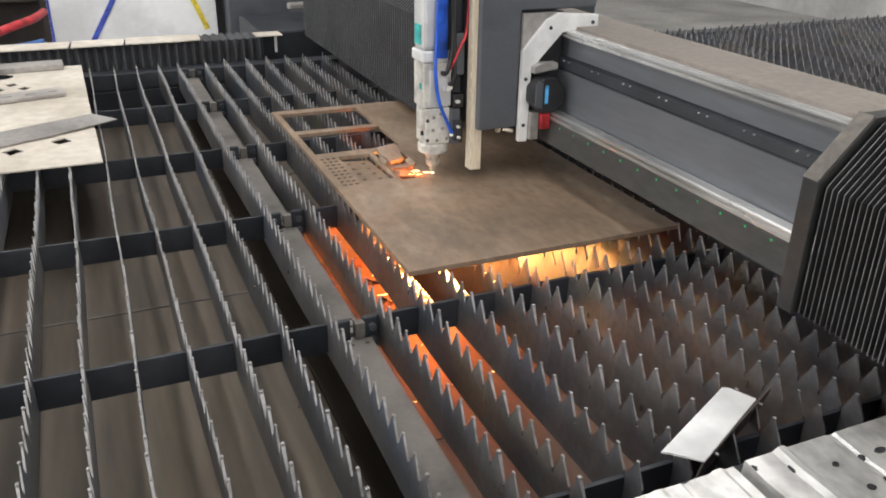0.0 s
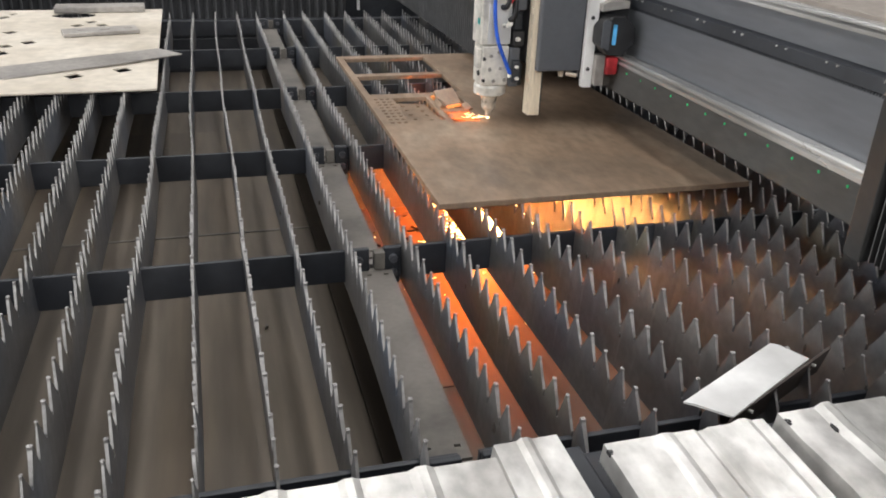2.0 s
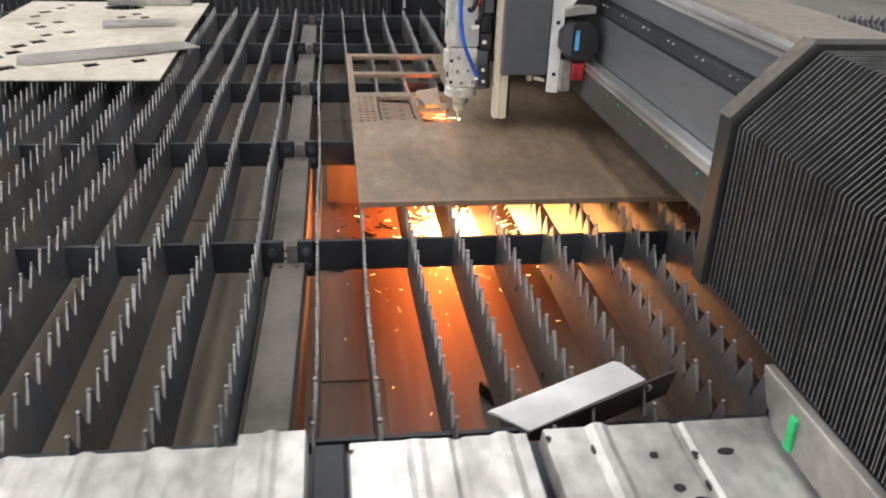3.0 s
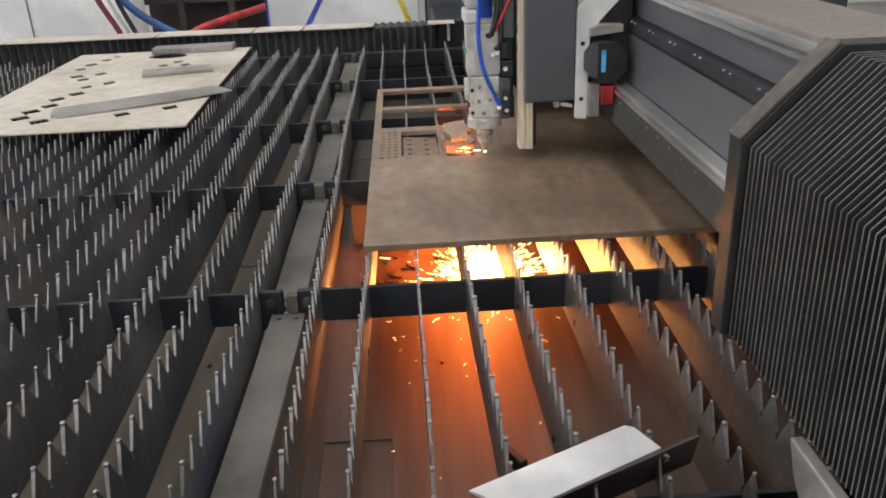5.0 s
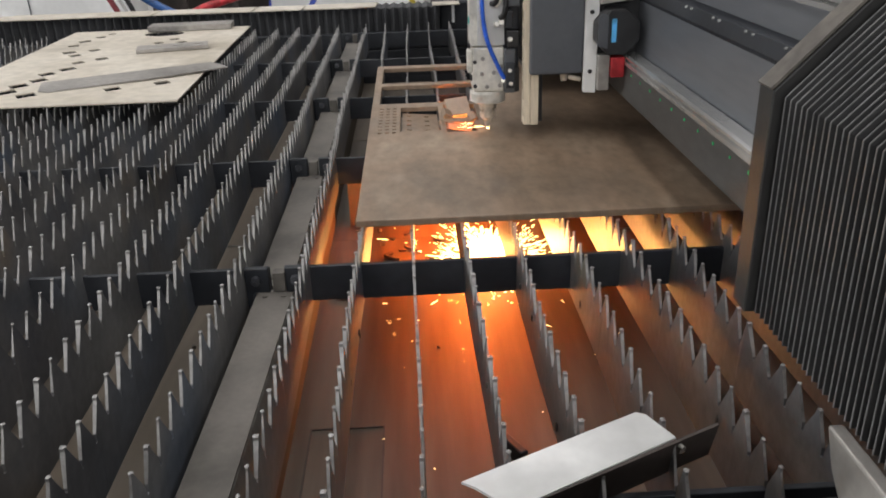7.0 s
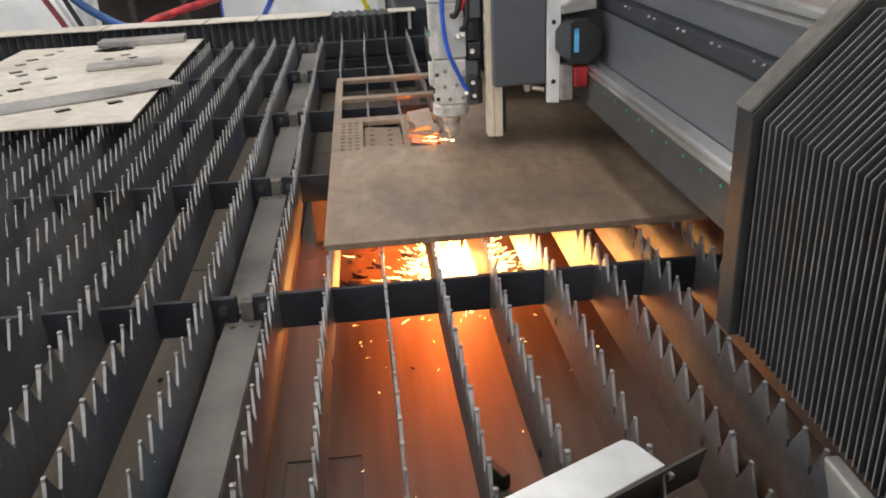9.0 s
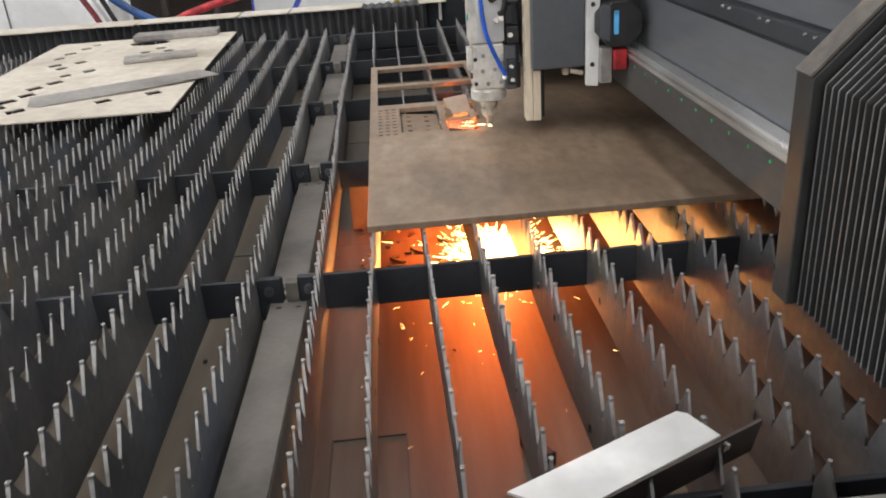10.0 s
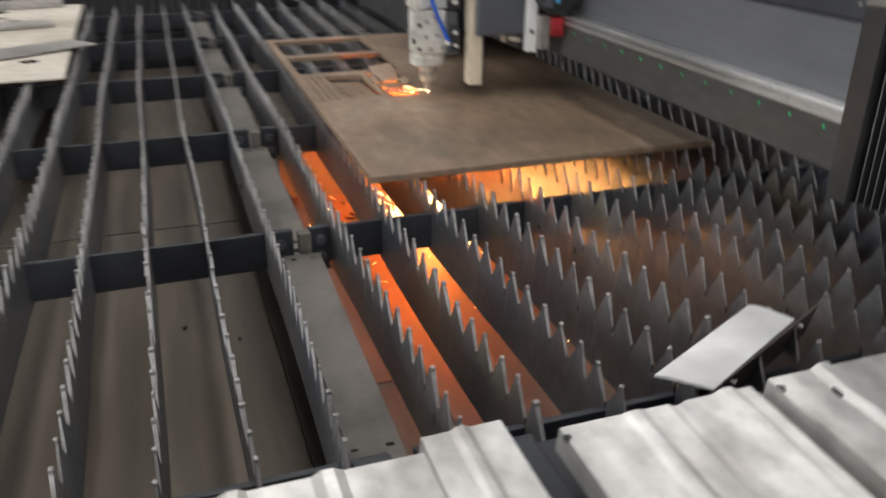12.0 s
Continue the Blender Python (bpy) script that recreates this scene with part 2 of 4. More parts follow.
def lathe(bm, centre, rows, seg=24):
    """Rows of radius and height round a vertical axis."""
    rings = []
    for r, z in rows:
        rings.append([bm.verts.new((centre[0] + r * math.cos(2 * math.pi * i / seg), centre[1] + r * math.sin(2 * math.pi * i / seg), z)) for i in range(seg)])
    for a, b in zip(rings, rings[1:]):
        for i in range(seg):
            j = (i + 1) % seg
            bm.faces.new((a[i], a[j], b[j], b[i]))
    bm.faces.new(rings[0][::-1]), bm.faces.new(rings[-1])
    return bm


def hose(bm, pts, r, seg=10, steps=8):
    pts = [Vector(p) for p in pts]
    path = []
    for i in range(len(pts) - 1):
        p0, p1, p2, p3 = pts[max(i - 1, 0)], pts[i], pts[i + 1], pts[min(i + 2, len(pts) - 1)]
        for s in range(steps):
            t = s / steps
            path.append(0.5 * ((2 * p1) + (p2 - p0) * t + (2 * p0 - 5 * p1 + 4 * p2 - p3) * t * t + (3 * p1 - p0 - 3 * p2 + p3) * t ** 3))
    path.append(pts[-1])
    rings = []
    for i, p in enumerate(path):
        d = path[min(i + 1, len(path) - 1)] - path[max(i - 1, 0)]
        turn = d.to_track_quat("Z", "Y").to_matrix()
        rings.append([bm.verts.new(p + turn @ Vector((r * math.cos(2 * math.pi * k / seg), r * math.sin(2 * math.pi * k / seg), 0))) for k in range(seg)])
    for a, b in zip(rings, rings[1:]):
        for k in range(seg):
            j = (k + 1) % seg
            bm.faces.new((a[k], a[j], b[j], b[k]))
    bm.faces.new(rings[0][::-1]), bm.faces.new(rings[-1])
    return bm


def holed(bm, xs, ys, holes, z0, z1, inside=None):
    """A slab with rectangular holes (x0, x1, y0, y1), as one closed skin."""
    xs = sorted(set(xs) | {h[i] for h in holes for i in (0, 1)})
    ys = sorted(set(ys) | {h[i] for h in holes for i in (2, 3)})

    def solid(i, j):
        if not (0 <= i < len(xs) - 1 and 0 <= j < len(ys) - 1):
            return False
        cx, cy = (xs[i] + xs[i + 1]) / 2, (ys[j] + ys[j + 1]) / 2
        return not any(h[0] < cx < h[1] and h[2] < cy < h[3] for h in holes)
    seen = {}

    def v(i, j, k):
        if (i, j, k) not in seen:
            seen[i, j, k] = bm.verts.new((xs[i], ys[j], (z0, z1)[k]))
        return seen[i, j, k]
    for i in range(len(xs) - 1):
        for j in range(len(ys) - 1):
            if not solid(i, j):
                continue
            for k in (0, 1):
                bm.faces.new((v(i, j, k), v(i + 1, j, k), v(i + 1, j + 1, k), v(i, j + 1, k)))
            for di, dj, e in ((-1, 0, ((i, j), (i, j + 1))), (1, 0, ((i + 1, j), (i + 1, j + 1))), (0, -1, ((i, j), (i + 1, j))), (0, 1, ((i, j + 1), (i + 1, j + 1)))):
                if not solid(i + di, j + dj):
                    (a, b), (c, d) = e
                    bm.faces.new((v(a, b, 0), v(c, d, 0), v(c, d, 1), v(a, b, 1)))
    return bm


def pierced(bm, outline, loops, z0, z1):
    """A flat sheet of any outline with holes of any outline, as one closed skin."""
    rings = [[Vector((x, y, 0)) for x, y in ring] for ring in (outline, *loops)]
    flat = [p for ring in rings for p in ring]
    low = [bm.verts.new((p.x, p.y, z0)) for p in flat]
    top = [bm.verts.new((p.x, p.y, z1)) for p in flat]
    for tri in tessellate_polygon(rings):
        bm.faces.new([top[i] for i in tri])
        bm.faces.new([low[i] for i in reversed(tri)])
    start = 0
    for ring in rings:
        for i in range(len(ring)):
            a, b = start + i, start + (i + 1) % len(ring)
            bm.faces.new((low[a], low[b], top[b], top[a]))
        start += len(ring)
    return bm


# ---------- hall ----------
FLOOR_Z = -0.85
tagged(finish("floor", block(-8, 8, -7, 9, FLOOR_Z - 0.2, FLOOR_Z), CONCRETE), "grey concrete workshop floor under the machine", "floor", kind="structure")
tagged(finish("wall_north", block(-8.2, 8.2, 9, 9.2, FLOOR_Z, 6.2), PLASTER), "pale painted workshop wall", "wall", kind="structure")
# unseen wall, its opening added for the fill lamp
south = bmesh.new()
for x0, x1, z0, z1 in ((-8.2, -4.1, FLOOR_Z, 6.2), (2.1, 8.2, FLOOR_Z, 6.2), (-4.1, 2.1, FLOOR_Z, 1.6), (-4.1, 2.1, 3.6, 6.2)):
    box(south, x0, x1, -7.2, -7, z0, z1)
tagged(finish("wall_south", south, PLASTER), "unseen pale workshop wall with an opening for the fill lamp", "wall", kind="structure")
tagged(finish("wall_east", block(8, 8.2, -7, 9, FLOOR_Z, 6.2), PLASTER), "pale painted workshop wall", "wall", kind="structure")
gate = bmesh.new()
for y0, y1, z0, z1 in ((-7, -1.6, FLOOR_Z, 6.2), (4.6, 9, FLOOR_Z, 6.2), (-1.6, 4.6, 3.8, 6.2)):
    box(gate, -8.2, -8, y0, y1, z0, z1)
tagged(finish("wall_west", gate, PLASTER), "pale painted workshop wall with an open gate", "wall", kind="structure")
roof = bmesh.new()
edges = [-8.2] + [e for s in SKYLIGHTS for e in (s - 0.75, s + 0.75)] + [8.2]
for a, b in zip(edges[::2], edges[1::2]):
    box(roof, a, b, -7.2, 9.2, 6.0, 6.2)
for s in SKYLIGHTS:
    box(roof, s - 0.75, s + 0.75, -7.2, -5.5, 6.0, 6.2)
    box(roof, s - 0.75, s + 0.75, 7.5, 9.2, 6.0, 6.2)
tagged(finish("ceiling", roof, PLASTER), "pale roof with long skylight openings", "ceiling", kind="structure")

# ---------- bed ----------
Y0, Y1 = -0.58, 2.13
TOOTH = 0.0423
TIP, VALLEY, BASE = 0.043, 0.004, -0.066
BARS = [-0.54 + 0.54 * n for n in range(6)]
XL, XR = -2.3, 4.6


def slat_x(k):
    return k * 0.08 if k >= 0 else -0.10 - 0.08 * (-k - 1)


def slat_mesh(seed):
    rnd = random.Random(seed)
    count = int((Y1 - Y0) / TOOTH)
    verts, faces, slots, beads, bead_faces = [], [], [], [], []
    half = 0.0017
    phase = rnd.random() * 10

    def bend(y):
        return 0.0035 * math.sin(y * 2.1 + phase) + 0.0018 * math.sin(y * 7.3 + 2 * phase)

    for n in range(count):
        a, b = Y0 + n * TOOTH, Y0 + (n + 1) * TOOTH
        c = (a + b) / 2 + rnd.uniform(-0.003, 0.003)
        tip = TIP - abs(rnd.gauss(0, 0.002))
        slit = 0.006 if rnd.random() < 0.8 else 0.0
        ring = [(a, BASE), (b, BASE), (b, VALLEY - slit), (b - 0.0022, VALLEY - slit), (b - 0.0026, VALLEY + 0.003), (c + 0.0028, tip - 0.004),
                (c + 0.0028, tip), (c - 0.0028, tip), (c - 0.0028, tip - 0.004), (a + 0.0026, VALLEY + 0.003), (a + 0.0022, VALLEY - slit), (a, VALLEY - slit)]
        s = len(verts)
        for side in (-1, 1):
            lean = rnd.gauss(0, 0.0008)
            for y, z in ring:
                verts.append((bend(y) + side * half + (lean if z > 0.02 else 0), y, z))
        m = len(ring)
        faces += [[s + i for i in range(m)], [s + m + i for i in range(m)][::-1]]
        slots += [0, 0]
        for i in range(m):
            j = (i + 1) % m
            if i in (1, m - 1) and not ((i == 1 and n == count - 1) or (i == m - 1 and n == 0)):
                continue
            faces.append([s + i, s + m + i, s + m + j, s + j])
            slots.append(1 if 4 <= i <= 8 else 0)
        # slag bead on the tip
        r = rnd.uniform(0.0022, 0.0034)
        s = len(beads)
        bx = bend(c)
        beads += [(bx + r, c, tip), (bx - r, c, tip), (bx, c + r, tip), (bx, c - r, tip), (bx, c, tip + r * 0.6), (bx, c, tip - r * 1.2)]
        for i, j in ((0, 2), (2, 1), (1, 3), (3, 0)):
            bead_faces += [[s + i, s + j, s + 4], [s + j, s + i, s + 5]]
    lumps = bpy.data.meshes.new("spatter_crust")
    lumps.from_pydata(beads, [], bead_faces)
    lumps.materials.append(BEAD)
    lumps.update()
    me = bpy.data.meshes.new("slat")
    me.from_pydata(verts, [], faces)
    for p, k in zip(me.polygons, slots):
        p.material_index = k
    me.materials.append(SLAT), me.materials.append(BEAD)
    me.update()
    return me, lumps


SLAT_MESHES = [slat_mesh(n) for n in range(6)]
for k in range(-26, 57):
    blade, lumps = SLAT_MESHES[(k * 5) % 6]
    ob = new("support_slat", blade)
    ob.location = (slat_x(k), 0, 0)
    crust = new("spatter_crust", lumps)
    crust.parent = ob
    tagged(crust, "pale slag crust on the tooth tips", kind="stuff")
    tagged(ob, "saw-toothed steel support slat with heat tints", "slat", "support slats of the cutting bed")

# cross bars: one frame each side of the centre strip
for n, y in enumerate(BARS):
    for x0, x1 in ((XL, -0.058), (-0.034, XR)):
        bar = bmesh.new()
        box(bar, x0, x1, y, y + 0.008, -0.058, 0.0, 0.0012)
        tagged(finish("cross_bar", bar, NAVY), "dark painted steel bar under the slats", "bar", "cross bars of the bed")
    bracket = thing("bar_bracket", "dark steel bracket with two bolts beside the centre strip", "bracket", "brackets of the centre strip", (0, y, 0))
    for x0, x1, xb in ((-0.094, -0.058, -0.077), (-0.034, -0.006, -0.018)):
        plate = part("plate", block(x0, x1, -0.012, -0.001, -0.062, 0.006, 0.002), NAVY, bracket)
        for z in (-0.013, -0.040):
            bolt = bmesh.new()
            cyl(bolt, (xb, -0.012, z), (xb, -0.021, z), 0.0075, 0.0068, 14)
            cyl(bolt, (xb, -0.0212, z), (xb, -0.0222, z), 0.0035, 0.0030, 6)
            part("bolt", bolt, BOLT, plate)
for n, (a, b) in enumerate(zip(BARS, BARS[1:])):
    st = thing("centre_strip", "grey steel cover strip lying between the slats", "cover strip", "centre strips", (-0.001, (a + b) / 2, 0))
    st.rotation_euler.z = radians(-1.1 if n == 0 else -0.3)
    h = (b - a) / 2
    cover = bmesh.new()
    holed(cover, (-0.080, -0.026), (-h + 0.03, h - 0.022),
          [(-0.077, -0.070, -h + 0.052, -h + 0.056), (-0.042, -0.034, -h + 0.05, -h + 0.056), (-0.070, -0.062, h - 0.040, h - 0.035), (-0.042, -0.034, h - 0.040, h - 0.035)], -0.034, -0.030)
    part("top_plate", cover, STRIP, st)
    skirt = bmesh.new()
    prism(skirt, ((-0.081, -0.0345), (-0.0255, -0.0345), (-0.020, -0.074), (-0.092, -0.074)), "y", -h + 0.012, h - 0.004)
    part("skirt", skirt, DUSTY, st)
    tongue = bmesh.new()
    prism(tongue, ((-0.055, -0.0295), (-0.037, -0.0295), (-0.037, 0.001), (-0.055, 0.001)), "y", h - 0.021, h - 0.003, 0.001)
    part("tongue", tongue, STRIP, st)

# tray floor under the slats, with seams where its sheets meet
tray = thing("slag_tray", "rust-brown steel tray below the slats", "tray")
xs = [XL, -1.45, -0.86, -0.093, 0.62, 1.42, 2.4, 3.5, XR]
for i, (a, b) in enumerate(zip(xs, xs[1:])):
    for j, (c, d) in enumerate(((-0.6, 0.560), (0.563, 1.35), (1.353, 2.2))):
        part("tray_sheet", block(a + 0.001, b - 0.001, c, d, -0.21, -0.20 + 0.001 * ((i + j) % 2), 0.0006), TRAY, tray)
# first one is an added light stop: keeps the cut glow off the far bays
part("partition", block(0.012, XR, 0.640, 0.646, -0.2, -0.068, 0.001), TRAY, tray)
part("partition", block(-0.030, -0.024, -0.57, 2.16, -0.2, -0.075, 0.001), TRAY, tray)
part("weld_bead", block(-0.86, -0.095, 0.553, 0.561, -0.2, -0.1972, 0.001), STRIP, tray)
hatch = bmesh.new()
holed(hatch, (0.000, 0.109), (-0.50, -0.139), [(0.0025, 0.1065, -0.4975, -0.1415)], -0.1985, -0.1968)
part("hatch_rim", hatch, BROWN, tray)
for n, (a, b) in enumerate(((-0.60, -0.57), (2.17, 2.2))):
    part("tray_end", block(XL, XR, a, b, -0.6, -0.07, 0.003), NAVY, tray)
# near rim rail
tagged(finish("bed_rim", block(XL, XR, -0.615, -0.606, -0.7, 0.004, 0.002), NAVY), "dark painted rim of the cutting bed", "rim", kind="structure")

# slag and offcuts on the tray
rnd = random.Random(5)
for n in range(38):
    bm = bmesh.new()
    sx, sy = rnd.uniform(0.006, 0.03), rnd.uniform(0.004, 0.012)
    if n < 34:
        x, y = rnd.uniform(0.03, 0.235), rnd.uniform(0.36, 0.72)
        sx, sy = sx * 0.8, sy * 0.7
    else:
        x, y = rnd.uniform(-0.7, 0.6), rnd.uniform(-0.45, 0.5)
        sx, sy = sx * 0.3, sy * 0.4
    if -0.1 < x < 0.02:
        x += 0.12
    pts = [(sx * rnd.uniform(0.6, 1.1) * math.cos(a), sy * rnd.uniform(0.6, 1.1) * math.sin(a)) for a in np.linspace(0, 2 * math.pi, 7)[:-1]]
    prism(bm, pts, "z", 0, rnd.uniform(0.003, 0.008))
    ob = finish("slag_chip", bm, SLAG)
    ob.matrix_world = pose(x, y, -0.1985, rnd.uniform(-8, 8), rnd.uniform(-8, 8), rnd.uniform(0, 360))
    tagged(ob, "small dark chip of slag on the tray", "slag chip", "slag chips")
bm = bmesh.new()
prism(bm, [(0.026 * math.cos(a) * (1 + 0.25 * math.sin(3 * a)), 0.012 * math.sin(a) * (1 + 0.2 * math.cos(5 * a))) for a in np.linspace(0, 2 * math.pi, 17)[:-1]], "z", 0, 0.006, 0.001)
ob = finish("slag_cake", bm, SLAG)
ob.matrix_world = pose(0.034, 0.275, -0.1985, 0, 3, 4)
tagged(ob, "flat dark cake of slag on the tray", "slag cake")
# lumps of spatter stuck on the slats round the work
for n in range(16):
    k = rnd.choice((0, 1, 2, 3, 4, 5, 6, 7, 8, -1, -2))
    y, z = rnd.uniform(-0.5, 0.02) if k > 0 else rnd.uniform(-0.5, 1.2), rnd.uniform(-0.045, 0.0)
    bm = bmesh.new()
    bmesh.ops.create_icosphere(bm, subdivisions=1, radius=1.0)
    for v in bm.verts:
        v.co = Vector((v.co.x * 0.0022, v.co.y * rnd.uniform(0.002, 0.005), v.co.z * rnd.uniform(0.003, 0.010)))
    ob = finish("spatter_lump", bm, SLAG)
    ob.location = (slat_x(k) + rnd.choice((-1, 1)) * 0.0030, y, z)
    tagged(ob, "dark lump of spatter stuck to a slat", "spatter", "spatter lumps")
tabm = bmesh.new()
box(tabm, -0.032, 0.032, -0.007, 0.007, -0.012, 0.012, 0.003)
cyl(tabm, (-0.018, -0.007, 0), (-0.018, -0.010, 0), 0.005, 0.0045, 10)
tab = finish("steel_tab", tabm, BLACK)
tab.matrix_world = pose(0.284, -0.217, -0.1865, 0, 0, -60)
tagged(tab, "black steel tab standing on the tray", "steel tab")

# ---------- work piece ----------
work = []
holes = [(0.093, 0.335, 0.995, 1.185), (0.093, 0.335, 0.775, 0.965), (0.240, 0.312, 0.622, 0.745)]
for i in range(3):
    for j in range(9):
        holes.append((0.094 + 0.015 * i, 0.103 + 0.015 * i, 0.522 + 0.025 * j, 0.531 + 0.025 * j))
holes.append((0.142, 0.228, 0.535, 0.735))
holes.append((0.24, 0.302, 0.515, 0.60))
bm = bmesh.new()
holed(bm, (0.075, 0.695), (0.040, 1.222), holes, TIP + 0.001, TIP + 0.012)
plate = tagged(finish("steel_plate", bm, PLATE), "brown hot-rolled steel plate with cut-out windows on the slats", "steel plate")
bv = plate.modifiers.new("edge", "BEVEL")
bv.width, bv.segments, bv.limit_method, bv.angle_limit = 0.0015, 2, "ANGLE", radians(40)

# cut part that dropped slightly in its opening
bm = bmesh.new()
hl = [(-0.030 + 0.04 * i, -0.020 + 0.04 * i, -0.075 + 0.045 * j, -0.064 + 0.045 * j) for i in range(2) for j in range(4)]
holed(bm, (-0.040, 0.040), (-0.096, 0.096), hl, -0.006, 0.006)
ob = finish("cut_part", bm, PLATE)
ob.matrix_world = pose(0.185, 0.634, TIP - 0.005, -2.5, 4, 0)
tagged(ob, "drilled steel part lying loose in its cut-out", "cut part")
for x, y, z, rx, ry, rz, lx, ly in ((0.272, 0.692, 0.060, 26, -6, 4, 0.026, 0.030), (0.268, 0.560, 0.052, -16, 8, -3, 0.026, 0.026), (0.246, 0.655, 0.056, 8, 30, 8, 0.010, 0.02)):
    bm = block(-lx, lx, -ly, ly, -0.006, 0.006, 0.001)
    ob = finish("cut_part", bm, PLATE)
    ob.matrix_world = pose(x, y, z, rx, ry, rz)
    tagged(ob, "small freshly cut steel part tipped up in its hole", "cut part", "tipped cut parts")

for x, y, z, rx, ry, rz, lx, ly in ((0.232, 0.575, 0.054, 20, 18, 20, 0.005, 0.014), (0.300, 0.615, 0.058, 15, -28, 6, 0.008, 0.016)):
    ob = finish("cut_part", block(-lx, lx, -ly, ly, -0.005, 0.005, 0.001), PLATE)
    ob.matrix_world = pose(x, y, z, rx, ry, rz)
    tagged(ob, "burnt scrap piece standing up in a cut-out", "scrap piece", "burnt scrap pieces")

# molten spot and sparks
bm = bmesh.new()
lathe(bm, (NOZ.x, NOZ.y), ((0.003, TIP + 0.0121), (0.0035, TIP + 0.0132), (0.0012, TIP + 0.0150)), 10)
for n in range(13):
    a = rnd.uniform(math.pi * 0.8, math.pi * 1.25)
    d, ln = rnd.uniform(0.004, 0.05), rnd.uniform(0.004, 0.022)
    c = Vector((math.cos(a), math.sin(a) * 0.4, rnd.uniform(-0.02, 0.25)))
    p = Vector((NOZ.x, NOZ.y, TIP + 0.015)) + c * d
    cyl(bm, p, p + c * ln, 0.00035, 0.00015, 5)
tagged(finish("cutting_sparks", bm, MOLTEN), "white-hot cut and sparks under the nozzle", "sparks", kind="stuff")
bm = bmesh.new()
for n in range(150):
    a, d = rnd.uniform(0, 2 * math.pi), abs(rnd.gauss(0, 0.13)) + 0.01
    p = Vector((0.285 + 1.0 * d * math.cos(a), 0.34 + 1.9 * d * math.sin(a), -0.197 + abs(rnd.gauss(0, 0.03))))
    if not -0.58 < p.y < 0.9:
        continue
    w = Vector((math.cos(a) + rnd.uniform(-0.6, 0.6), math.sin(a) - rnd.uniform(0, 0.6), rnd.uniform(0.0, 0.8))).normalized()
    cyl(bm, p, p + w * rnd.uniform(0.002, 0.014), rnd.uniform(0.00014, 0.0003), 0.0001, 4)
for n in range(2600):
    a, d = rnd.uniform(0, 2 * math.pi), abs(rnd.gauss(0, 0.046 if n % 6 else 0.075))
    p = Vector((0.320 + 1.05 * d * math.cos(a), 0.445 + 1.5 * d * math.sin(a), -0.198 + abs(rnd.gauss(0, 0.007))))
    w = Vector((math.cos(a), math.sin(a), rnd.uniform(0.0, 0.5))).normalized()
    cyl(bm, p, p + w * (rnd.uniform(0.003, 0.012) if n % 6 else rnd.uniform(0.008, 0.026)), rnd.uniform(0.0004, 0.0010), 0.0003, 4)
tagged(finish("tray_sparks", bm, SPARK), "orange sparks spraying over the tray below the plate", "sparks", kind="stuff")

# ---------- sheet with square holes, and what lies on it ----------
bm = bmesh.new()
sq = []
for cx, cy, s in ((-0.520, 1.105, 0.026), (-0.640, 1.055, 0.026), (-0.855, 1.020, 0.03), (-0.925, 1.065, 0.03), (-0.925, 1.135, 0.03), (-0.895, 1.195, 0.028), (-0.905, 1.275, 0.028),
                  (-0.868, 1.335, 0.028), (-0.870, 1.425, 0.022), (-0.812, 1.472, 0.024), (-0.925, 1.545, 0.024), (-0.965, 1.60, 0.026), (-0.890, 1.625, 0.024), (-0.995, 1.72, 0.022),
                  (-0.985, 1.80, 0.026), (-0.955, 1.88, 0.022), (-0.935, 1.94, 0.018), (-0.70, 1.72, 0.022), (-0.66, 1.78, 0.022), (-0.62, 1.72, 0.022)):
    turn = radians(36 + 5 * math.sin(40 * cx))
    sq.append([(cx + s * 1.12 * math.cos(turn + math.pi * (0.25 + 0.5 * q)), cy + s * 1.12 * math.sin(turn + math.pi * (0.25 + 0.5 * q))) for q in range(4)])
sq.append([(-0.73 + 0.075 * math.cos(a), 1.905 + 0.05 * math.sin(a)) for a in np.linspace(0, 2 * math.pi, 17)[:-1]])
pierced(bm, ((-1.095, 0.905), (-0.75, 0.902), (-0.428, 0.905), (-0.430, 1.5), (-0.428, 2.01), (-0.8, 2.013), (-1.095, 2.01), (-1.098, 1.4)), sq, TIP + 0.002, TIP + 0.006)
for v in bm.verts:
    v.co.x -= 0.022 * (v.co.y - 1.1)
    v.co.y = 0.93 + 1.10 * (v.co.y - 0.905)
tagged(finish("cream_sheet", bm, SHEET), "cream protective-coated sheet with square cut-outs on the slats", "sheet metal")
bm = bmesh.new()
prism(bm, ((-0.835, 1.09), (-0.80, 1.075), (-0.55, 1.19), (-0.366, 1.298), (-0.435, 1.385), (-0.87, 1.20)), "z", 0, 0.004, 0.0008)
ob = finish("steel_strip", bm, OFFCUT)
ob.matrix_world = pose(0, 0, TIP + 0.008, 0.3, -0.6, 0)
tagged(ob, "long pointed grey steel offcut on the cream sheet", "offcut")
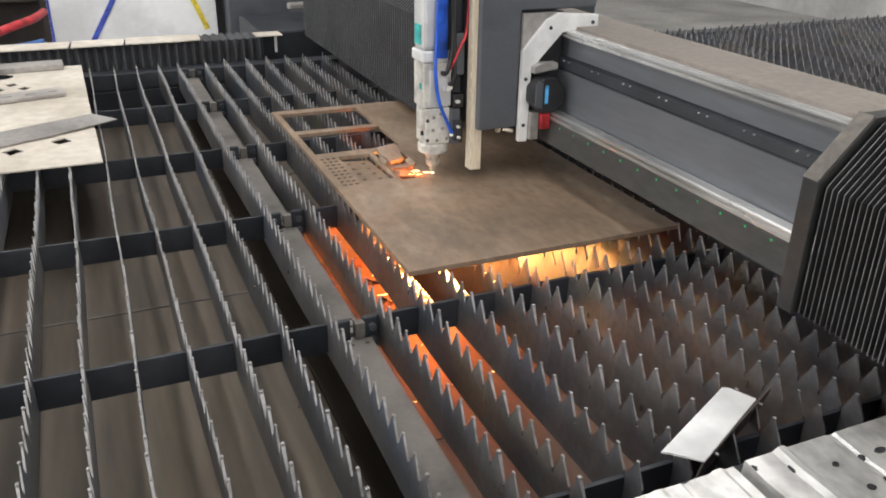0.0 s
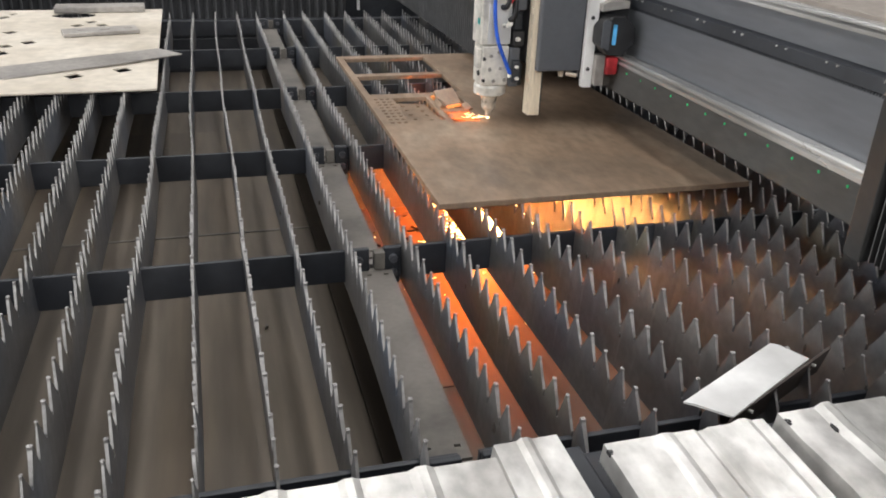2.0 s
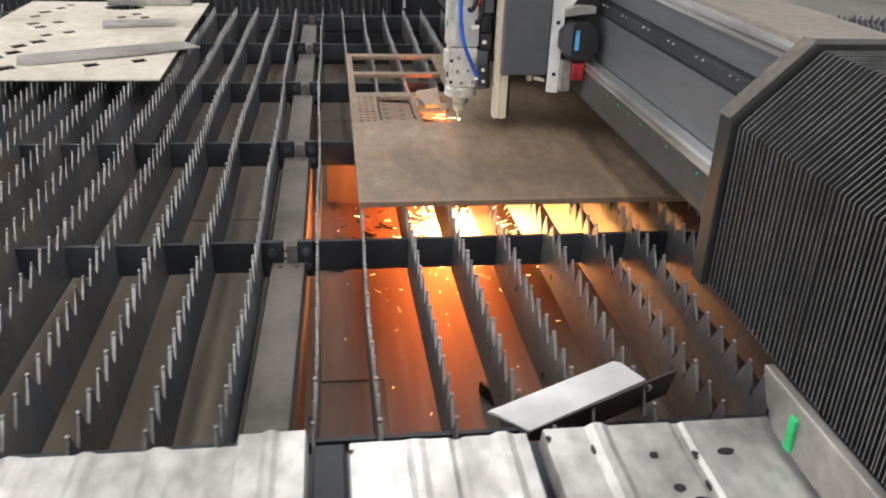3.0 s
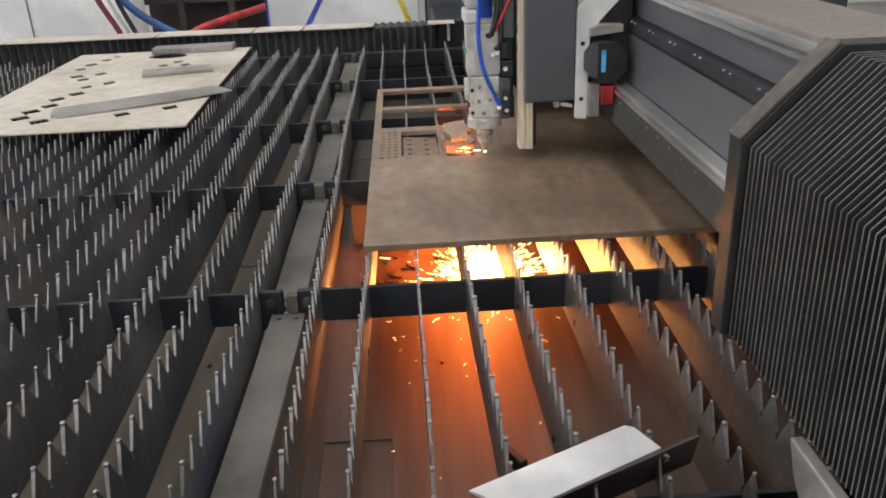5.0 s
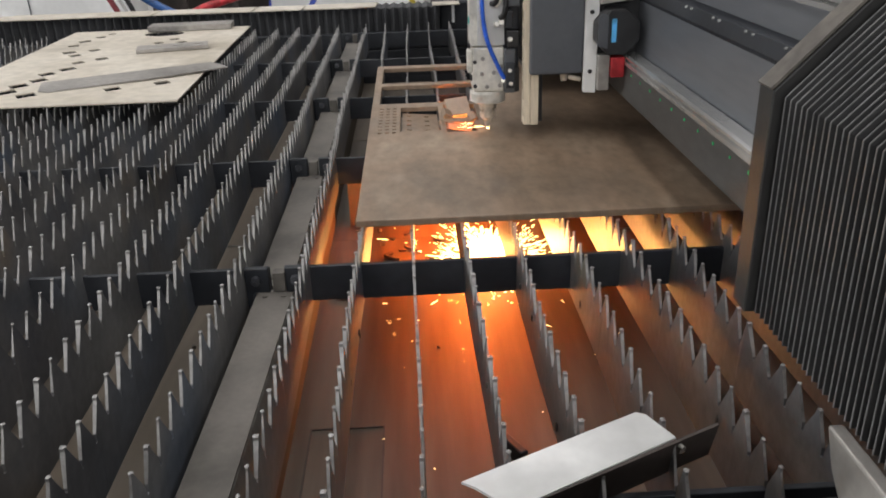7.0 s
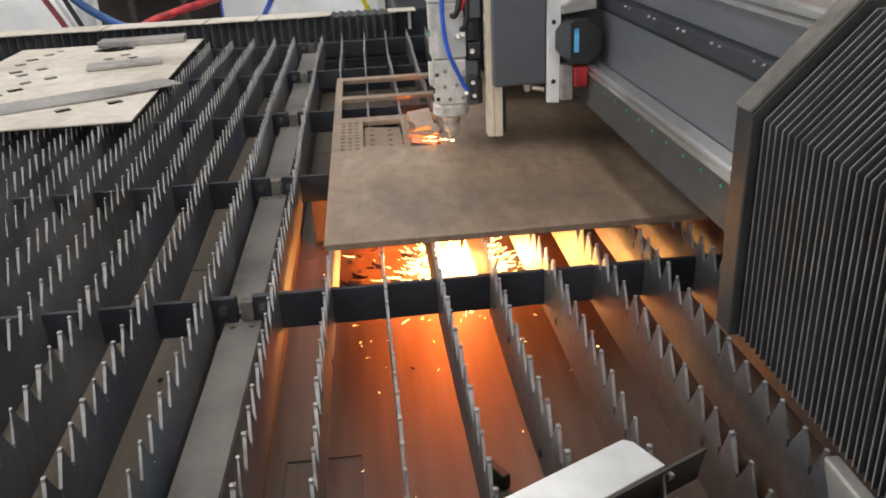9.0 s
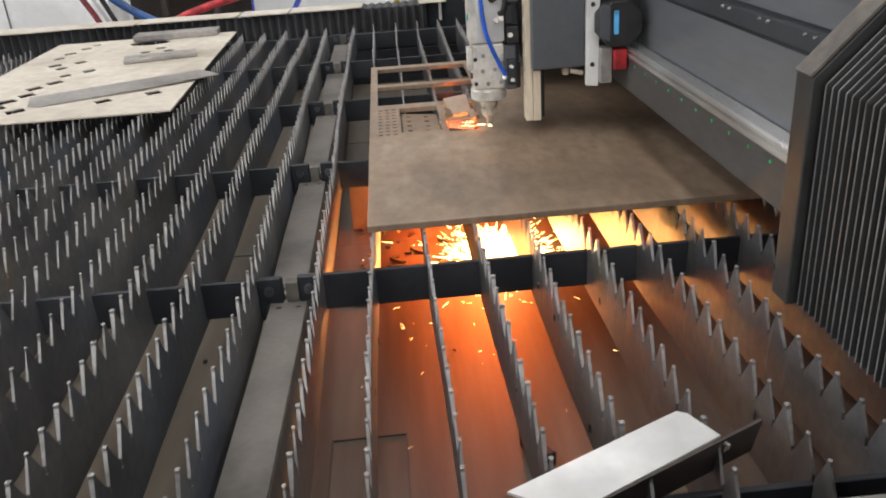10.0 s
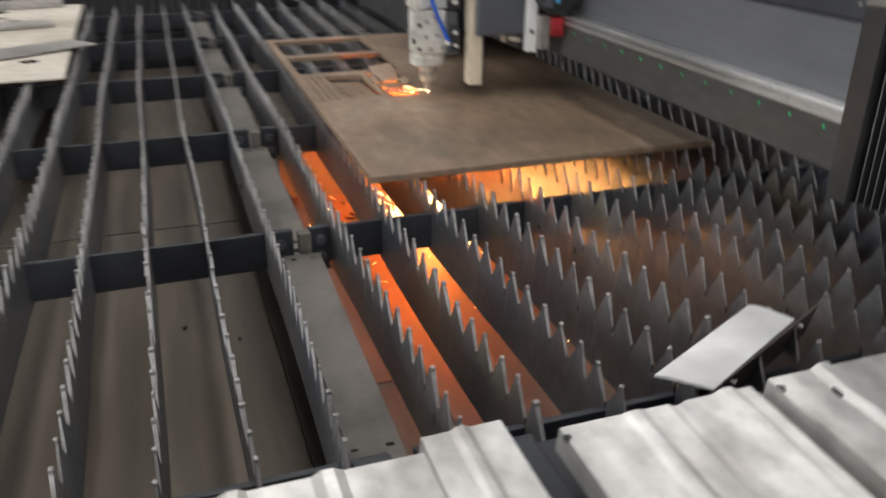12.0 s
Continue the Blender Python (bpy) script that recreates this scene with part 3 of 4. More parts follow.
for x, y, lx, ly, rz, z in ((-0.625, 1.678, 0.115, 0.044, 13, 0.012), (-0.665, 2.115, 0.155, 0.045, 3, 0.02)):
    bm = bmesh.new()
    hl = [(-lx * 0.6 + 0.07 * i, -lx * 0.6 + 0.03 + 0.07 * i, -0.008, 0.008) for i in range(3)] if z < 0.015 else []
    holed(bm, (-lx, lx), (-ly, ly), hl, 0, z)
    ob = finish("steel_bar", bm, OFFCUT)
    ob.matrix_world = pose(x, y, TIP + 0.0075, 0, 0, rz)
    b = ob.modifiers.new("edge", "BEVEL")
    b.width, b.segments = 0.0012, 1
    tagged(ob, "slotted grey steel bar lying on the cream sheet" if hl else "thick grey steel bar on the cream sheet's far edge", "steel bar")

# ---------- folded white channel ----------
ch = thing("folded_channel", "white-topped folded steel channel lying across the slat ends", "channel")
u = Vector((0.175, 0.085, 0)).normalized()
n_ = Vector((u.y, -u.x, 0))
org = Vector((0.198, -0.562, 0.0))


def skew(bm, z):
    m = Matrix(((u.x, n_.x, 0, org.x), (u.y, n_.y, 0, org.y), (0, 0, 1, z), (0, 0, 0, 1)))
    bmesh.ops.transform(bm, matrix=m, verts=bm.verts)
    return bm


bm = bmesh.new()
prism(bm, ((0.0, 0.0), (0.197, -0.002), (0.203, 0.006), (0.203, 0.048), (0.02, 0.052), (0.008, 0.012)), "z", 0, 0.003, 0.0008)
part("top_face", skew(bm, 0.045), WHITE, ch)
bm = bmesh.new()
holed(bm, (0.0, 0.235), (-0.042, 0.0), [(0.05, 0.058, -0.02, -0.012), (0.19, 0.198, -0.02, -0.012)], 0, 0.003)
bmesh.ops.transform(bm, matrix=pose(0.018, 0.0525, 0.0, 78, 0, 0), verts=bm.verts)
part("flange", skew(bm, 0.046), BROWN, ch, "dark dull steel flange with bolt holes")
for d in (0.055, 0.205):
    bm = bmesh.new()
    cyl(bm, (d, 0.050, -0.006), (d, 0.0570, -0.006), 0.0026, 0.0022, 8)
    part("bolt", skew(bm, 0.046), OFFCUT, ch)

# ---------- near covers ----------
COV = -0.95


def cover(name, x0, x1, y1, z, bends, label, tilt=0.0, holes=0):
    c = thing(name, label, "cover plate", "near edge covers")
    bm = bmesh.new()
    prof = [(x0, z - 0.018), (x0 + 0.002, z)]
    for b, w, h in bends:
        prof += [(b - w, z), (b - w * 0.35, z + h), (b + w * 0.35, z + h), (b + w, z)]
    prof += [(x1 - 0.002, z), (x1, z - 0.018)]
    top = [(x, zz) for x, zz in prof]
    low = [(x, zz - 0.0025) for x, zz in prof][::-1]
    rows = [y1 - (y1 - COV) * i / 8 for i in range(9)]
    rnd_ = random.Random(int(1000 * (x0 + 5)))
    rings = []
    for y in rows:
        sag = rnd_.uniform(-0.0015, 0.0015)
        rings.append([bm.verts.new((x, y, zz + sag + tilt * (x - x0) + 0.05 * (y - y1) * 0.6)) for x, zz in top + low])
    for a, b in zip(rings, rings[1:]):
        for i in range(len(a)):
            j = (i + 1) % len(a)
            bm.faces.new((a[i], a[j], b[j], b[i]))
    nt_ = len(top)
    for r in (rings[0], rings[-1]):
        for i in range(nt_ - 1):
            bm.faces.new((r[i], r[i + 1], r[2 * nt_ - 2 - i], r[2 * nt_ - 1 - i]))
    part("sheet", bm, GALV, c)
    return c


cover("edge_cover", -0.305, -0.062, -0.664, 0.100, ((-0.265, 0.012, 0.003), (-0.20, 0.010, 0.003), (-0.135, 0.012, 0.004)), "bright bent galvanised cover on the bed's near edge")
cover("edge_cover", -0.065, 0.002, -0.652, 0.106, ((-0.033, 0.008, 0.003),), "short raised galvanised cover beside a gap", 0.02)
c3 = cover("edge_cover", 0.040, 0.217, -0.668, 0.099, ((0.105, 0.010, 0.0015), (0.145, 0.008, -0.003), (0.190, 0.012, 0.004)), "galvanised cover with shallow bends", 0.0)
c4 = cover("edge_cover", 0.230, 0.470, -0.668, 0.103, ((0.286, 0.012, 0.005), (0.368, 0.008, -0.002)), "stained galvanised cover with dark bolt holes", 0.0)
for x, y, rx, ry in ((0.330, -0.713, 0.0042, 0.0036), (0.402, -0.714, 0.0085, 0.0042), (0.338, -0.758, 0.0058, 0.0052), (0.352, -0.776, 0.0085, 0.0060), (0.274, -0.700, 0.0016, 0.0060), (0.366, -0.757, 0.0020, 0.0065)):
    bm = bmesh.new()
    zz = 0.1035 + 0.03 * (y + 0.668)
    prism(bm, [(x + rx * math.cos(a), y + ry * math.sin(a)) for a in np.linspace(0, 2 * math.pi, 15)[:-1]], "z", zz - 0.003, zz + 0.0012)
    part("bolt_recess", bm, BLACK, c4)
for x, y, z, c in ((0.0415, -0.6795, 0.0988, c3), (0.2325, -0.682, 0.1028, c4), (0.3690, -0.715, 0.1018, c4)):
    clip = bmesh.new()
    box(clip, x, x + 0.003, y - 0.0045, y + 0.0045, z - 0.004, z + 0.0012, 0.0006)
    box(clip, x - 0.0008, x + 0.0042, y - 0.002, y + 0.002, z + 0.0004, z + 0.0020, 0.0004)
    part("edge_clip", clip, BLACK, c, "small black edge clip")
tagged(finish("gap_channel", block(0.005, 0.038, -0.95, -0.63, -0.02, 0.070, 0.003), NAVY), "dark channel between the edge covers", "channel", kind="structure")
tagged(finish("bed_side", block(-0.9, 0.8, -0.95, -0.63, -0.7, 0.060, 0.004), NAVY), "dark side box of the machine bed", "machine side", kind="structure")

# ---------- gantry ----------
G = -0.015
gantry = thing("gantry_beam", "grey steel gantry beam with bright guide rails", "gantry beam")


def sec(poly, y0, y1, bevel=0.0):
    return prism(bmesh.new(), [(x + G, z) for x, z in poly], "y", y0, y1, bevel)


GY0, GY1 = -0.95, 2.35
part("lower_face", sec(((0.590, 0.140), (0.80, 0.140), (0.80, 0.203), (0.590, 0.203)), GY0, GY1, 0.002), BEAMLOW, gantry, "dark grey lower face of the beam")
part("web", sec(((0.617, 0.2035), (0.79, 0.2035), (0.79, 0.400), (0.636, 0.400), (0.636, 0.342), (0.617, 0.318)), GY0, GY1, 0.002), BEAM, gantry)
for z, x, h in ((0.2035, 0.588, 0.019), (0.390, 0.624, 0.016)):
    part("guide_rail", sec(((x, z), (x + 0.026, z), (x + 0.026, z + h), (x + 0.003, z + h), (x, z + h - 0.003), (x, z + 0.64 * h), (x + 0.005, z + 0.5 * h), (x, z + 0.36 * h)), GY0, GY1), RAIL, gantry, "bright steel guide rail")
part("top_cover", sec(((0.650, 0.4005), (0.800, 0.4005), (0.800, 0.412), (0.654, 0.412)), GY0, GY1, 0.001), BEAMTOP, gantry, "dusty brown-grey top of the beam")
bm = bmesh.new()
prism(bm, [(x + G, z) for x, z in ((0.616, 0.322), (0.635, 0.322), (0.635, 0.346), (0.619, 0.342))], "y", GY0, GY1)
part("rack", bm, NAVY, gantry, "dark toothed rack")
teeth = bmesh.new()
for n in range(230):
    y = -0.5 + n * 0.006
    prism(teeth, [(y, 0.3215), (y + 0.0035, 0.3215), (y + 0.0028, 0.3165), (y + 0.0007, 0.3165)], "x", 0.616 + G, 0.634 + G)
tagged(part("rack_teeth", teeth, NAVY, gantry), kind="stuff")
for n in range(18):
    y = -0.46 + 0.12 * (n // 2) + 0.024 * (n % 2)
    bm = bmesh.new()
    cyl(bm, (0.6195 + G, y, 0.339), (0.6152 + G, y, 0.339), 0.0021, 0.0017, 8)
    part("rack_bolt", bm, RAIL, gantry)
for n in range(24):
    y = -0.45 + 0.062 * n
    bm = bmesh.new()
    cyl(bm, (0.5905 + G, y, 0.192), (0.589 + G, y, 0.192), 0.0026, 0.0024, 10)
    part("rail_plug", bm, GREEN if n < 15 else BRASS, gantry)


def bellows(y0, y1, zb, pitch, frame_at, label, pack=0.0, cloth=CLOTH):
    """A pleated cover round the beam, its pleats along y; a stiff end frame faces the carriage."""
    top = thing("bellows_cover", label, "bellows", "gantry bellows")
    prof = ((0.482, zb), (0.482, 0.360), (0.560, 0.440), (0.80, 0.440), (0.84, 0.40), (0.84, zb))
    cx, cz = 0.66, 0.28
    bm = bmesh.new()
    count = int((y1 - y0) / pitch)
    rings = []
    rnd_ = random.Random(int(100 * (y0 + 3)))
    ys = []
    for i in range(2 * count + 1):
        f = i / (2 * count)
        f = f - pack * f * (1 - f)
        ys.append(y0 + (y1 - y0) * f + rnd_.uniform(-0.0008, 0.0008))
    for i, y in enumerate(ys):
        d = 0.0 if i % 2 == 0 else -0.014
        row = []
        for k, (x, z) in enumerate(prof):
            dx = (0 if k in (3,) else (-d if x < cx else d)) * (0.7 if k == 2 else 1)
            dz = d if k in (2, 3) else (d * 0.6 if k == 1 else 0)
            row.append(bm.verts.new((x + G + dx, y, z + dz)))
        rings.append(row)
    for i, (a, b) in enumerate(zip(rings, rings[1:])):
        for k in range(len(prof) - 1):
            bm.faces.new((a[k], a[k + 1], b[k + 1], b[k]))
    part("pleats", bm, cloth, top)
    # pale ridges along the folds
    bm = bmesh.new()
    for i in range(0, 2 * count + 1, 2):
        y = ys[i]
        w = 0.00045
        for (xa, za), (xb, zb_) in zip(prof[:3], prof[1:4]):
            d = Vector((xb - xa, 0, zb_ - za)).normalized()
            nrm = Vector((-d.z, 0, d.x)) * 0.0005
            vs = []
            for xx, zz in ((xa, za), (xb, zb_)):
                for yy in (y - w, y + w):
                    for s in (-0.5, 1):
                        vs.append(bm.verts.new((xx + G + nrm.x * s, yy, zz + nrm.z * s)))
            for q in ((0, 1, 3, 2), (4, 6, 7, 5), (0, 4, 5, 1), (2, 3, 7, 6), (0, 2, 6, 4), (1, 5, 7, 3)):
                bm.faces.new([vs[j] for j in q])
    tagged(part("fold_edges", bm, CREASE, top, "pale fold edges"), kind="stuff")
    # end frame
    outer = [(0.476, zb - 0.004), (0.476, 0.363), (0.557, 0.446), (0.82, 0.446), (0.82, 0.43), (0.565, 0.43), (0.492, 0.356), (0.492, zb - 0.004)]
    bm = bmesh.new()
    prism(bm, [(x + G, z) for x, z in outer], "y", frame_at, frame_at + (-0.028 if frame_at > y0 else 0.028), 0.0015)
    part("end_frame", bm, FRAME, top, "dark folded end frame")
    bm = bmesh.new()
    prism(bm, [(x + G, z) for x, z in ((0.4755, 0.3635), (0.5565, 0.4465), (0.5545, 0.4485), (0.4735, 0.3655))], "y", frame_at - 0.027, frame_at - 0.001, 0.0004)
    part("corner_strip", bm, BEIGE, top, "dusty beige corner strip")
    return top


bellows(-0.93, -0.500, 0.166, 0.0061, -0.462, "black pleated bellows over the near end of the gantry", 0.6)
bellows(0.86, 2.33, 0.075, 0.020, 0.832, "black pleated bellows over the far part of the gantry, greyed for haze", cloth=HAZECLOTH)
bm = bmesh.new()
prism(bm, [(-0.66, 0.164), (-0.95, 0.164), (-0.95, 0.100), (-0.70, 0.112), (-0.675, 0.135)], "x", 0.470 + G, 0.482 + G, 0.002)
foot = finish("gantry_foot_plate", bm, OFFCUT)
tagged(foot, "light grey plate below the near bellows", "bracket plate")
part("green_tape", block(0.4665 + G, 0.4698 + G, -0.735, -0.725, 0.114, 0.150), GREEN, foot, "strip of green tape")

# ---------- carriage ----------
C = G + 0.016
car = thing("carriage", "grey-covered head carriage with a white end plate", "carriage")
part("cover_box", block(0.398 + C, 0.500 + C, 0.432, 0.70, 0.183, 0.90, 0.004), GREY, car, "smooth dark grey cover")
bm = bmesh.new()
prism(bm, [(x + C, z) for x, z in ((0.499, 0.150), (0.522, 0.148), (0.522, 0.318), (0.545, 0.345), (0.600, 0.404), (0.695, 0.402), (0.695, 0.438), (0.588, 0.446), (0.556, 0.432), (0.499, 0.366))], "y", 0.417, 0.431, 0.0015)
end = part("end_plate", bm, WHITE, car, "white painted end plate")
for x, z in ((0.510, 0.300), (0.510, 0.190), (0.568, 0.414), (0.680, 0.421)):
    bm = bmesh.new()
    cyl(bm, (x + C, 0.4172, z), (x + C, 0.4145, z), 0.0045, 0.004, 10)
    part("bolt", bm, BLACK, end)
bm = bmesh.new()
prism(bm, [(x + C, z) for x, z in ((0.500, 0.3675), (0.555, 0.4325), (0.585, 0.4475), (0.50, 0.4475))], "y", 0.424, 0.432)
part("corner_gusset", bm, OFFCUT, car)
bm = bmesh.new()
prism(bm, [(x + C, z) for x, z in ((0.5225, 0.315), (0.585, 0.322), (0.585, 0.336), (0.540, 0.337), (0.5225, 0.330))], "y", 0.40, 0.428, 0.001)
part("arm", bm, OFFCUT, car)
part("upper_cover", block(0.5005 + C, 0.710 + C, 0.452, 0.70, 0.449, 0.90, 0.004), GREY, car, "smooth dark grey cover")
part("back_plate", block(0.502 + C, 0.610 + C, 0.4315, 0.66, 0.22, 0.447, 0.002), BLACK, car)
# energy chain end: black octagon housing with a blue stripe
bm = bmesh.new()
oc = [(0.548 + 0.046 * math.cos(a) * (0.85 if math.cos(a) < 0 else 1), 0.268 + 0.044 * math.sin(a)) for a in [math.pi / 8 + i * math.pi / 4 for i in range(8)]]
prism(bm, [(x + C, z) for x, z in oc], "y", 0.372, 0.416, 0.003)
hs = part("motor_housing", bm, BLACK, car)
part("blue_stripe", block(0.537 + C, 0.546 + C, 0.3695, 0.3725, 0.251, 0.293, 0.001), PALEBLUE, hs, "bright blue stripe")
bm = bmesh.new()
prism(bm, [(x + C, z) for x, z in ((0.512, 0.246), (0.530, 0.240), (0.530, 0.300), (0.518, 0.304), (0.512, 0.296))], "y", 0.368, 0.3715)
part("face_plate", bm, GREY, hs)
part("slider_block", block(0.5225 + C, 0.545 + C, 0.405, 0.43, 0.155, 0.222, 0.002), OFFCUT, car)
part("wiper", block(0.546 + C, 0.572 + C, 0.398, 0.43, 0.180, 0.218, 0.003), RED, car, "red rail wiper")
bm = bmesh.new()
cyl(bm, (0.470 + C, 0.47, 0.182), (0.470 + C, 0.47, 0.163), 0.010, 0.006, 12)
cyl(bm, (0.478 + C, 0.46, 0.172), (0.500 + C, 0.45, 0.168), 0.005, 0.005, 8)
part("air_fitting", bm, BRASS, car)
# pale guard boards
guard = thing("guard_board", "pale scuffed guard board beside the cutting head", "board")
part("board", block(0.388 + C, 0.401 + C, 0.448, 0.478, 0.082, 0.90, 0.0015), WOOD, guard)
part("slat", block(0.4015 + C, 0.418 + C, 0.452, 0.475, 0.080, 0.182, 0.0015), WOOD, guard)
# black solid standing in for the shade to the right of the boards
part("shadow_strip", block(0.419 + C, 0.428 + C, 0.47, 0.53, 0.082, 0.182, 0.001), BLACK, guard)
rr = random.Random(9)
for n in range(12):
    z = 0.10 + n * 0.034
    part("splinter", block(0.3856 + C, 0.3879 + C, 0.4485, 0.4535 + rr.random() * 0.01, z, z + rr.uniform(0.006, 0.02)), WOOD, guard)

# ---------- cutting head ----------
hx, hy = 0.3405 + G, 0.532
head = thing("cutting_head", "silver laser cutting head with a brass-toned nozzle", "cutting head")
bm = bmesh.new()
lathe(bm, (hx, hy), ((0.0025, 0.0575), (0.0065, 0.0615), (0.0075, 0.072), (0.0085, 0.075)))
part("nozzle", bm, BRASS, head, smooth=False)
bm = bmesh.new()
lathe(bm, (hx, hy), ((0.0105, 0.0752), (0.0150, 0.079), (0.0168, 0.083), (0.0168, 0.098), (0.0185, 0.099), (0.0185, 0.1125)))
part("nozzle_body", bm, BRASS, head)
bm = bmesh.new()
lathe(bm, (hx, hy), ((0.031, 0.1128), (0.0365, 0.116), (0.0365, 0.133), (0.034, 0.139)), 32)
part("sensor_ring", bm, ALU, head)
bm = bmesh.new()
box(bm, hx - 0.032, hx + 0.030, hy - 0.035, hy + 0.030, 0.1395, 0.228, 0.004)
low = part("lower_block", bm, ALU, head, "machined alloy block with screws")
for dx, z in ((-0.028, 0.152), (-0.004, 0.150), (0.022, 0.152), (-0.028, 0.200), (-0.012, 0.206), (0.006, 0.214), (0.024, 0.190), (0.010, 0.178), (-0.014, 0.176)):
    bm = bmesh.new()
    cyl(bm, (hx + dx, hy - 0.0352, z), (hx + dx, hy - 0.038, z), 0.0042, 0.0038, 10)
    part("screw", bm, BLACK if dx < -0.02 else OFFCUT, low)
for z in (0.165, 0.20, 0.215):
    bm = bmesh.new()
    cyl(bm, (hx - 0.0322, hy - 0.015, z), (hx - 0.036, hy - 0.015, z), 0.006, 0.0055, 10)
    part("side_screw", bm, BLACK, low)
part("upper_block", block(hx - 0.036, hx + 0.030, hy - 0.030, hy + 0.035, 0.2285, 0.335, 0.004), ALU, head)
part("label_panel", block(hx - 0.022, hx + 0.031, hy - 0.0345, hy - 0.0305, 0.232, 0.318, 0.0008), WHITE, head, "plain white panel")
part("collar", block(hx - 0.041, hx + 0.030, hy - 0.033, hy + 0.038, 0.3355, 0.362, 0.005), WHITE, head)
part("optics_tube", block(hx - 0.038, hx + 0.022, hy - 0.03, hy + 0.034, 0.3625, 0.62, 0.01), WHITE, head)
part("teal_badge", block(hx - 0.0405, hx - 0.0382, hy - 0.020, hy + 0.018, 0.375, 0.42, 0.001), TEAL, head)
part("teal_dot", block(hx - 0.0385, hx - 0.0362, hy - 0.018, hy - 0.006, 0.272, 0.285, 0.001), TEAL, head)
part("mount_plate", block(hx + 0.0355, hx + 0.060, hy - 0.028, hy + 0.10, 0.135, 0.60, 0.003), NAVY, head)
part("mount_block", block(hx + 0.030, hx + 0.052, hy - 0.045, hy - 0.029, 0.138, 0.225, 0.003), GREY, head)
bm = bmesh.new()
hose(bm, [(hx + 0.030, hy - 0.05, 0.168), (hx + 0.018, hy - 0.055, 0.19), (hx - 0.006, hy - 0.052, 0.25), (hx - 0.014, hy - 0.048, 0.32), (hx - 0.010, hy - 0.045, 0.40), (hx - 0.004, hy - 0.045, 0.62)], 0.0042)
part("blue_hose", bm, BLUE, head, "thin blue air hose", smooth=True)
bm = bmesh.new()
cyl(bm, (hx + 0.002, hy - 0.045, 0.350), (hx + 0.002, hy - 0.045, 0.62), 0.0135, 0.0135, 16)
part("fibre_sleeve", bm, BLUE, head, "thick blue cable sleeve", smooth=True)
bm = bmesh.new()
hose(bm, [(hx + 0.018, hy - 0.05, 0.318), (hx + 0.026, hy - 0.055, 0.335), (hx + 0.045, hy - 0.055, 0.375), (hx + 0.062, hy - 0.05, 0.42), (hx + 0.07, hy - 0.04, 0.60)], 0.003)
part("red_hose", bm, RED, head, "thin red hose", smooth=True)
for pts in ([(hx + 0.022, hy - 0.045, 0.285), (hx + 0.030, hy - 0.055, 0.30), (hx + 0.032, hy - 0.05, 0.36), (hx + 0.036, hy - 0.03, 0.6)],
            [(hx + 0.006, hy - 0.04, 0.312), (hx + 0.014, hy - 0.055, 0.322), (hx + 0.028, hy - 0.045, 0.40), (hx + 0.03, hy - 0.02, 0.6)]):
    bm = bmesh.new()
    hose(bm, pts, 0.0055)
    part("black_cable", bm, BLACK, head, smooth=True)
for p, q in (((hx + 0.014, hy - 0.036, 0.272), (hx + 0.014, hy - 0.058, 0.276)), ((hx + 0.012, hy - 0.05, 0.308), (hx + 0.022, hy - 0.05, 0.322)), ((hx + 0.026, hy - 0.052, 0.166), (hx + 0.036, hy - 0.044, 0.164))):
    bm = bmesh.new()
    cyl(bm, p, q, 0.005, 0.0045, 10)
    part("hose_fitting", bm, ALU, head)

for x0, x1, y0, y1, z0, z1, m, nm in ((0.031, 0.050, -0.058, -0.046, 0.150, 0.200, NAVY, "clamp_block"), (0.034, 0.058, -0.050, -0.030, 0.228, 0.262, BLACK, "valve_body"), (0.031, 0.046, -0.054, -0.034, 0.266, 0.300, NAVY, "sensor_box"),
                                      (0.048, 0.060, -0.045, -0.029, 0.140, 0.190, BLACK, "cable_clip"), (0.036, 0.060, -0.046, -0.029, 0.305, 0.40, GREY, "cable_guide")):
    part(nm, block(hx + x0, hx + x1, hy + y0, hy + y1, z0, z1, 0.003), m, head)
for x, y, z, r in ((0.024, -0.040, 0.276, 0.006), (0.040, -0.052, 0.245, 0.005), (0.039, -0.060, 0.186, 0.004), (0.041, -0.060, 0.160, 0.004)):
    bm = bmesh.new()
    cyl(bm, (hx + x, hy + y, z), (hx + x, hy + y - 0.010, z + 0.002), r, r * 0.85, 10)
    part("knob", bm, ALU, head)
bm = bmesh.new()
box(bm, hx - 0.0425, hx - 0.0325, hy - 0.030, hy - 0.004, 0.178, 0.222, 0.002)
part("side_bracket", bm, ALU, head)

# ---------- far edge ----------
far = thing("far_bellows", "black pleated rail cover along the far edge of the bed", "bellows")
bm = bmesh.new()
n = 74
prev = None
for i in range(2 * n + 1):
    x = XL + (2.6 * i / (2 * n)) + 0.0
    d = 0.0 if i % 2 else 0.022
    row = [bm.verts.new((x, 2.40 + d, -0.06)), bm.verts.new((x, 2.40 + d, 0.066 - d * 0.4)), bm.verts.new((x, 2.56, 0.066 - d * 0.4))]
    if prev:
        for k in range(2):
            bm.faces.new((prev[k], row[k], row[k + 1], prev[k + 1]))
    prev = row
part("pleats", bm, HAZECLOTH, far)
tagged(finish("far_rim", block(XL, XR, 2.18, 2.385, -0.7, -0.03, 0.004), NAVY), "dark far rim of the bed", "rim", kind="structure")
rl = random.Random(3)
xx = -2.25
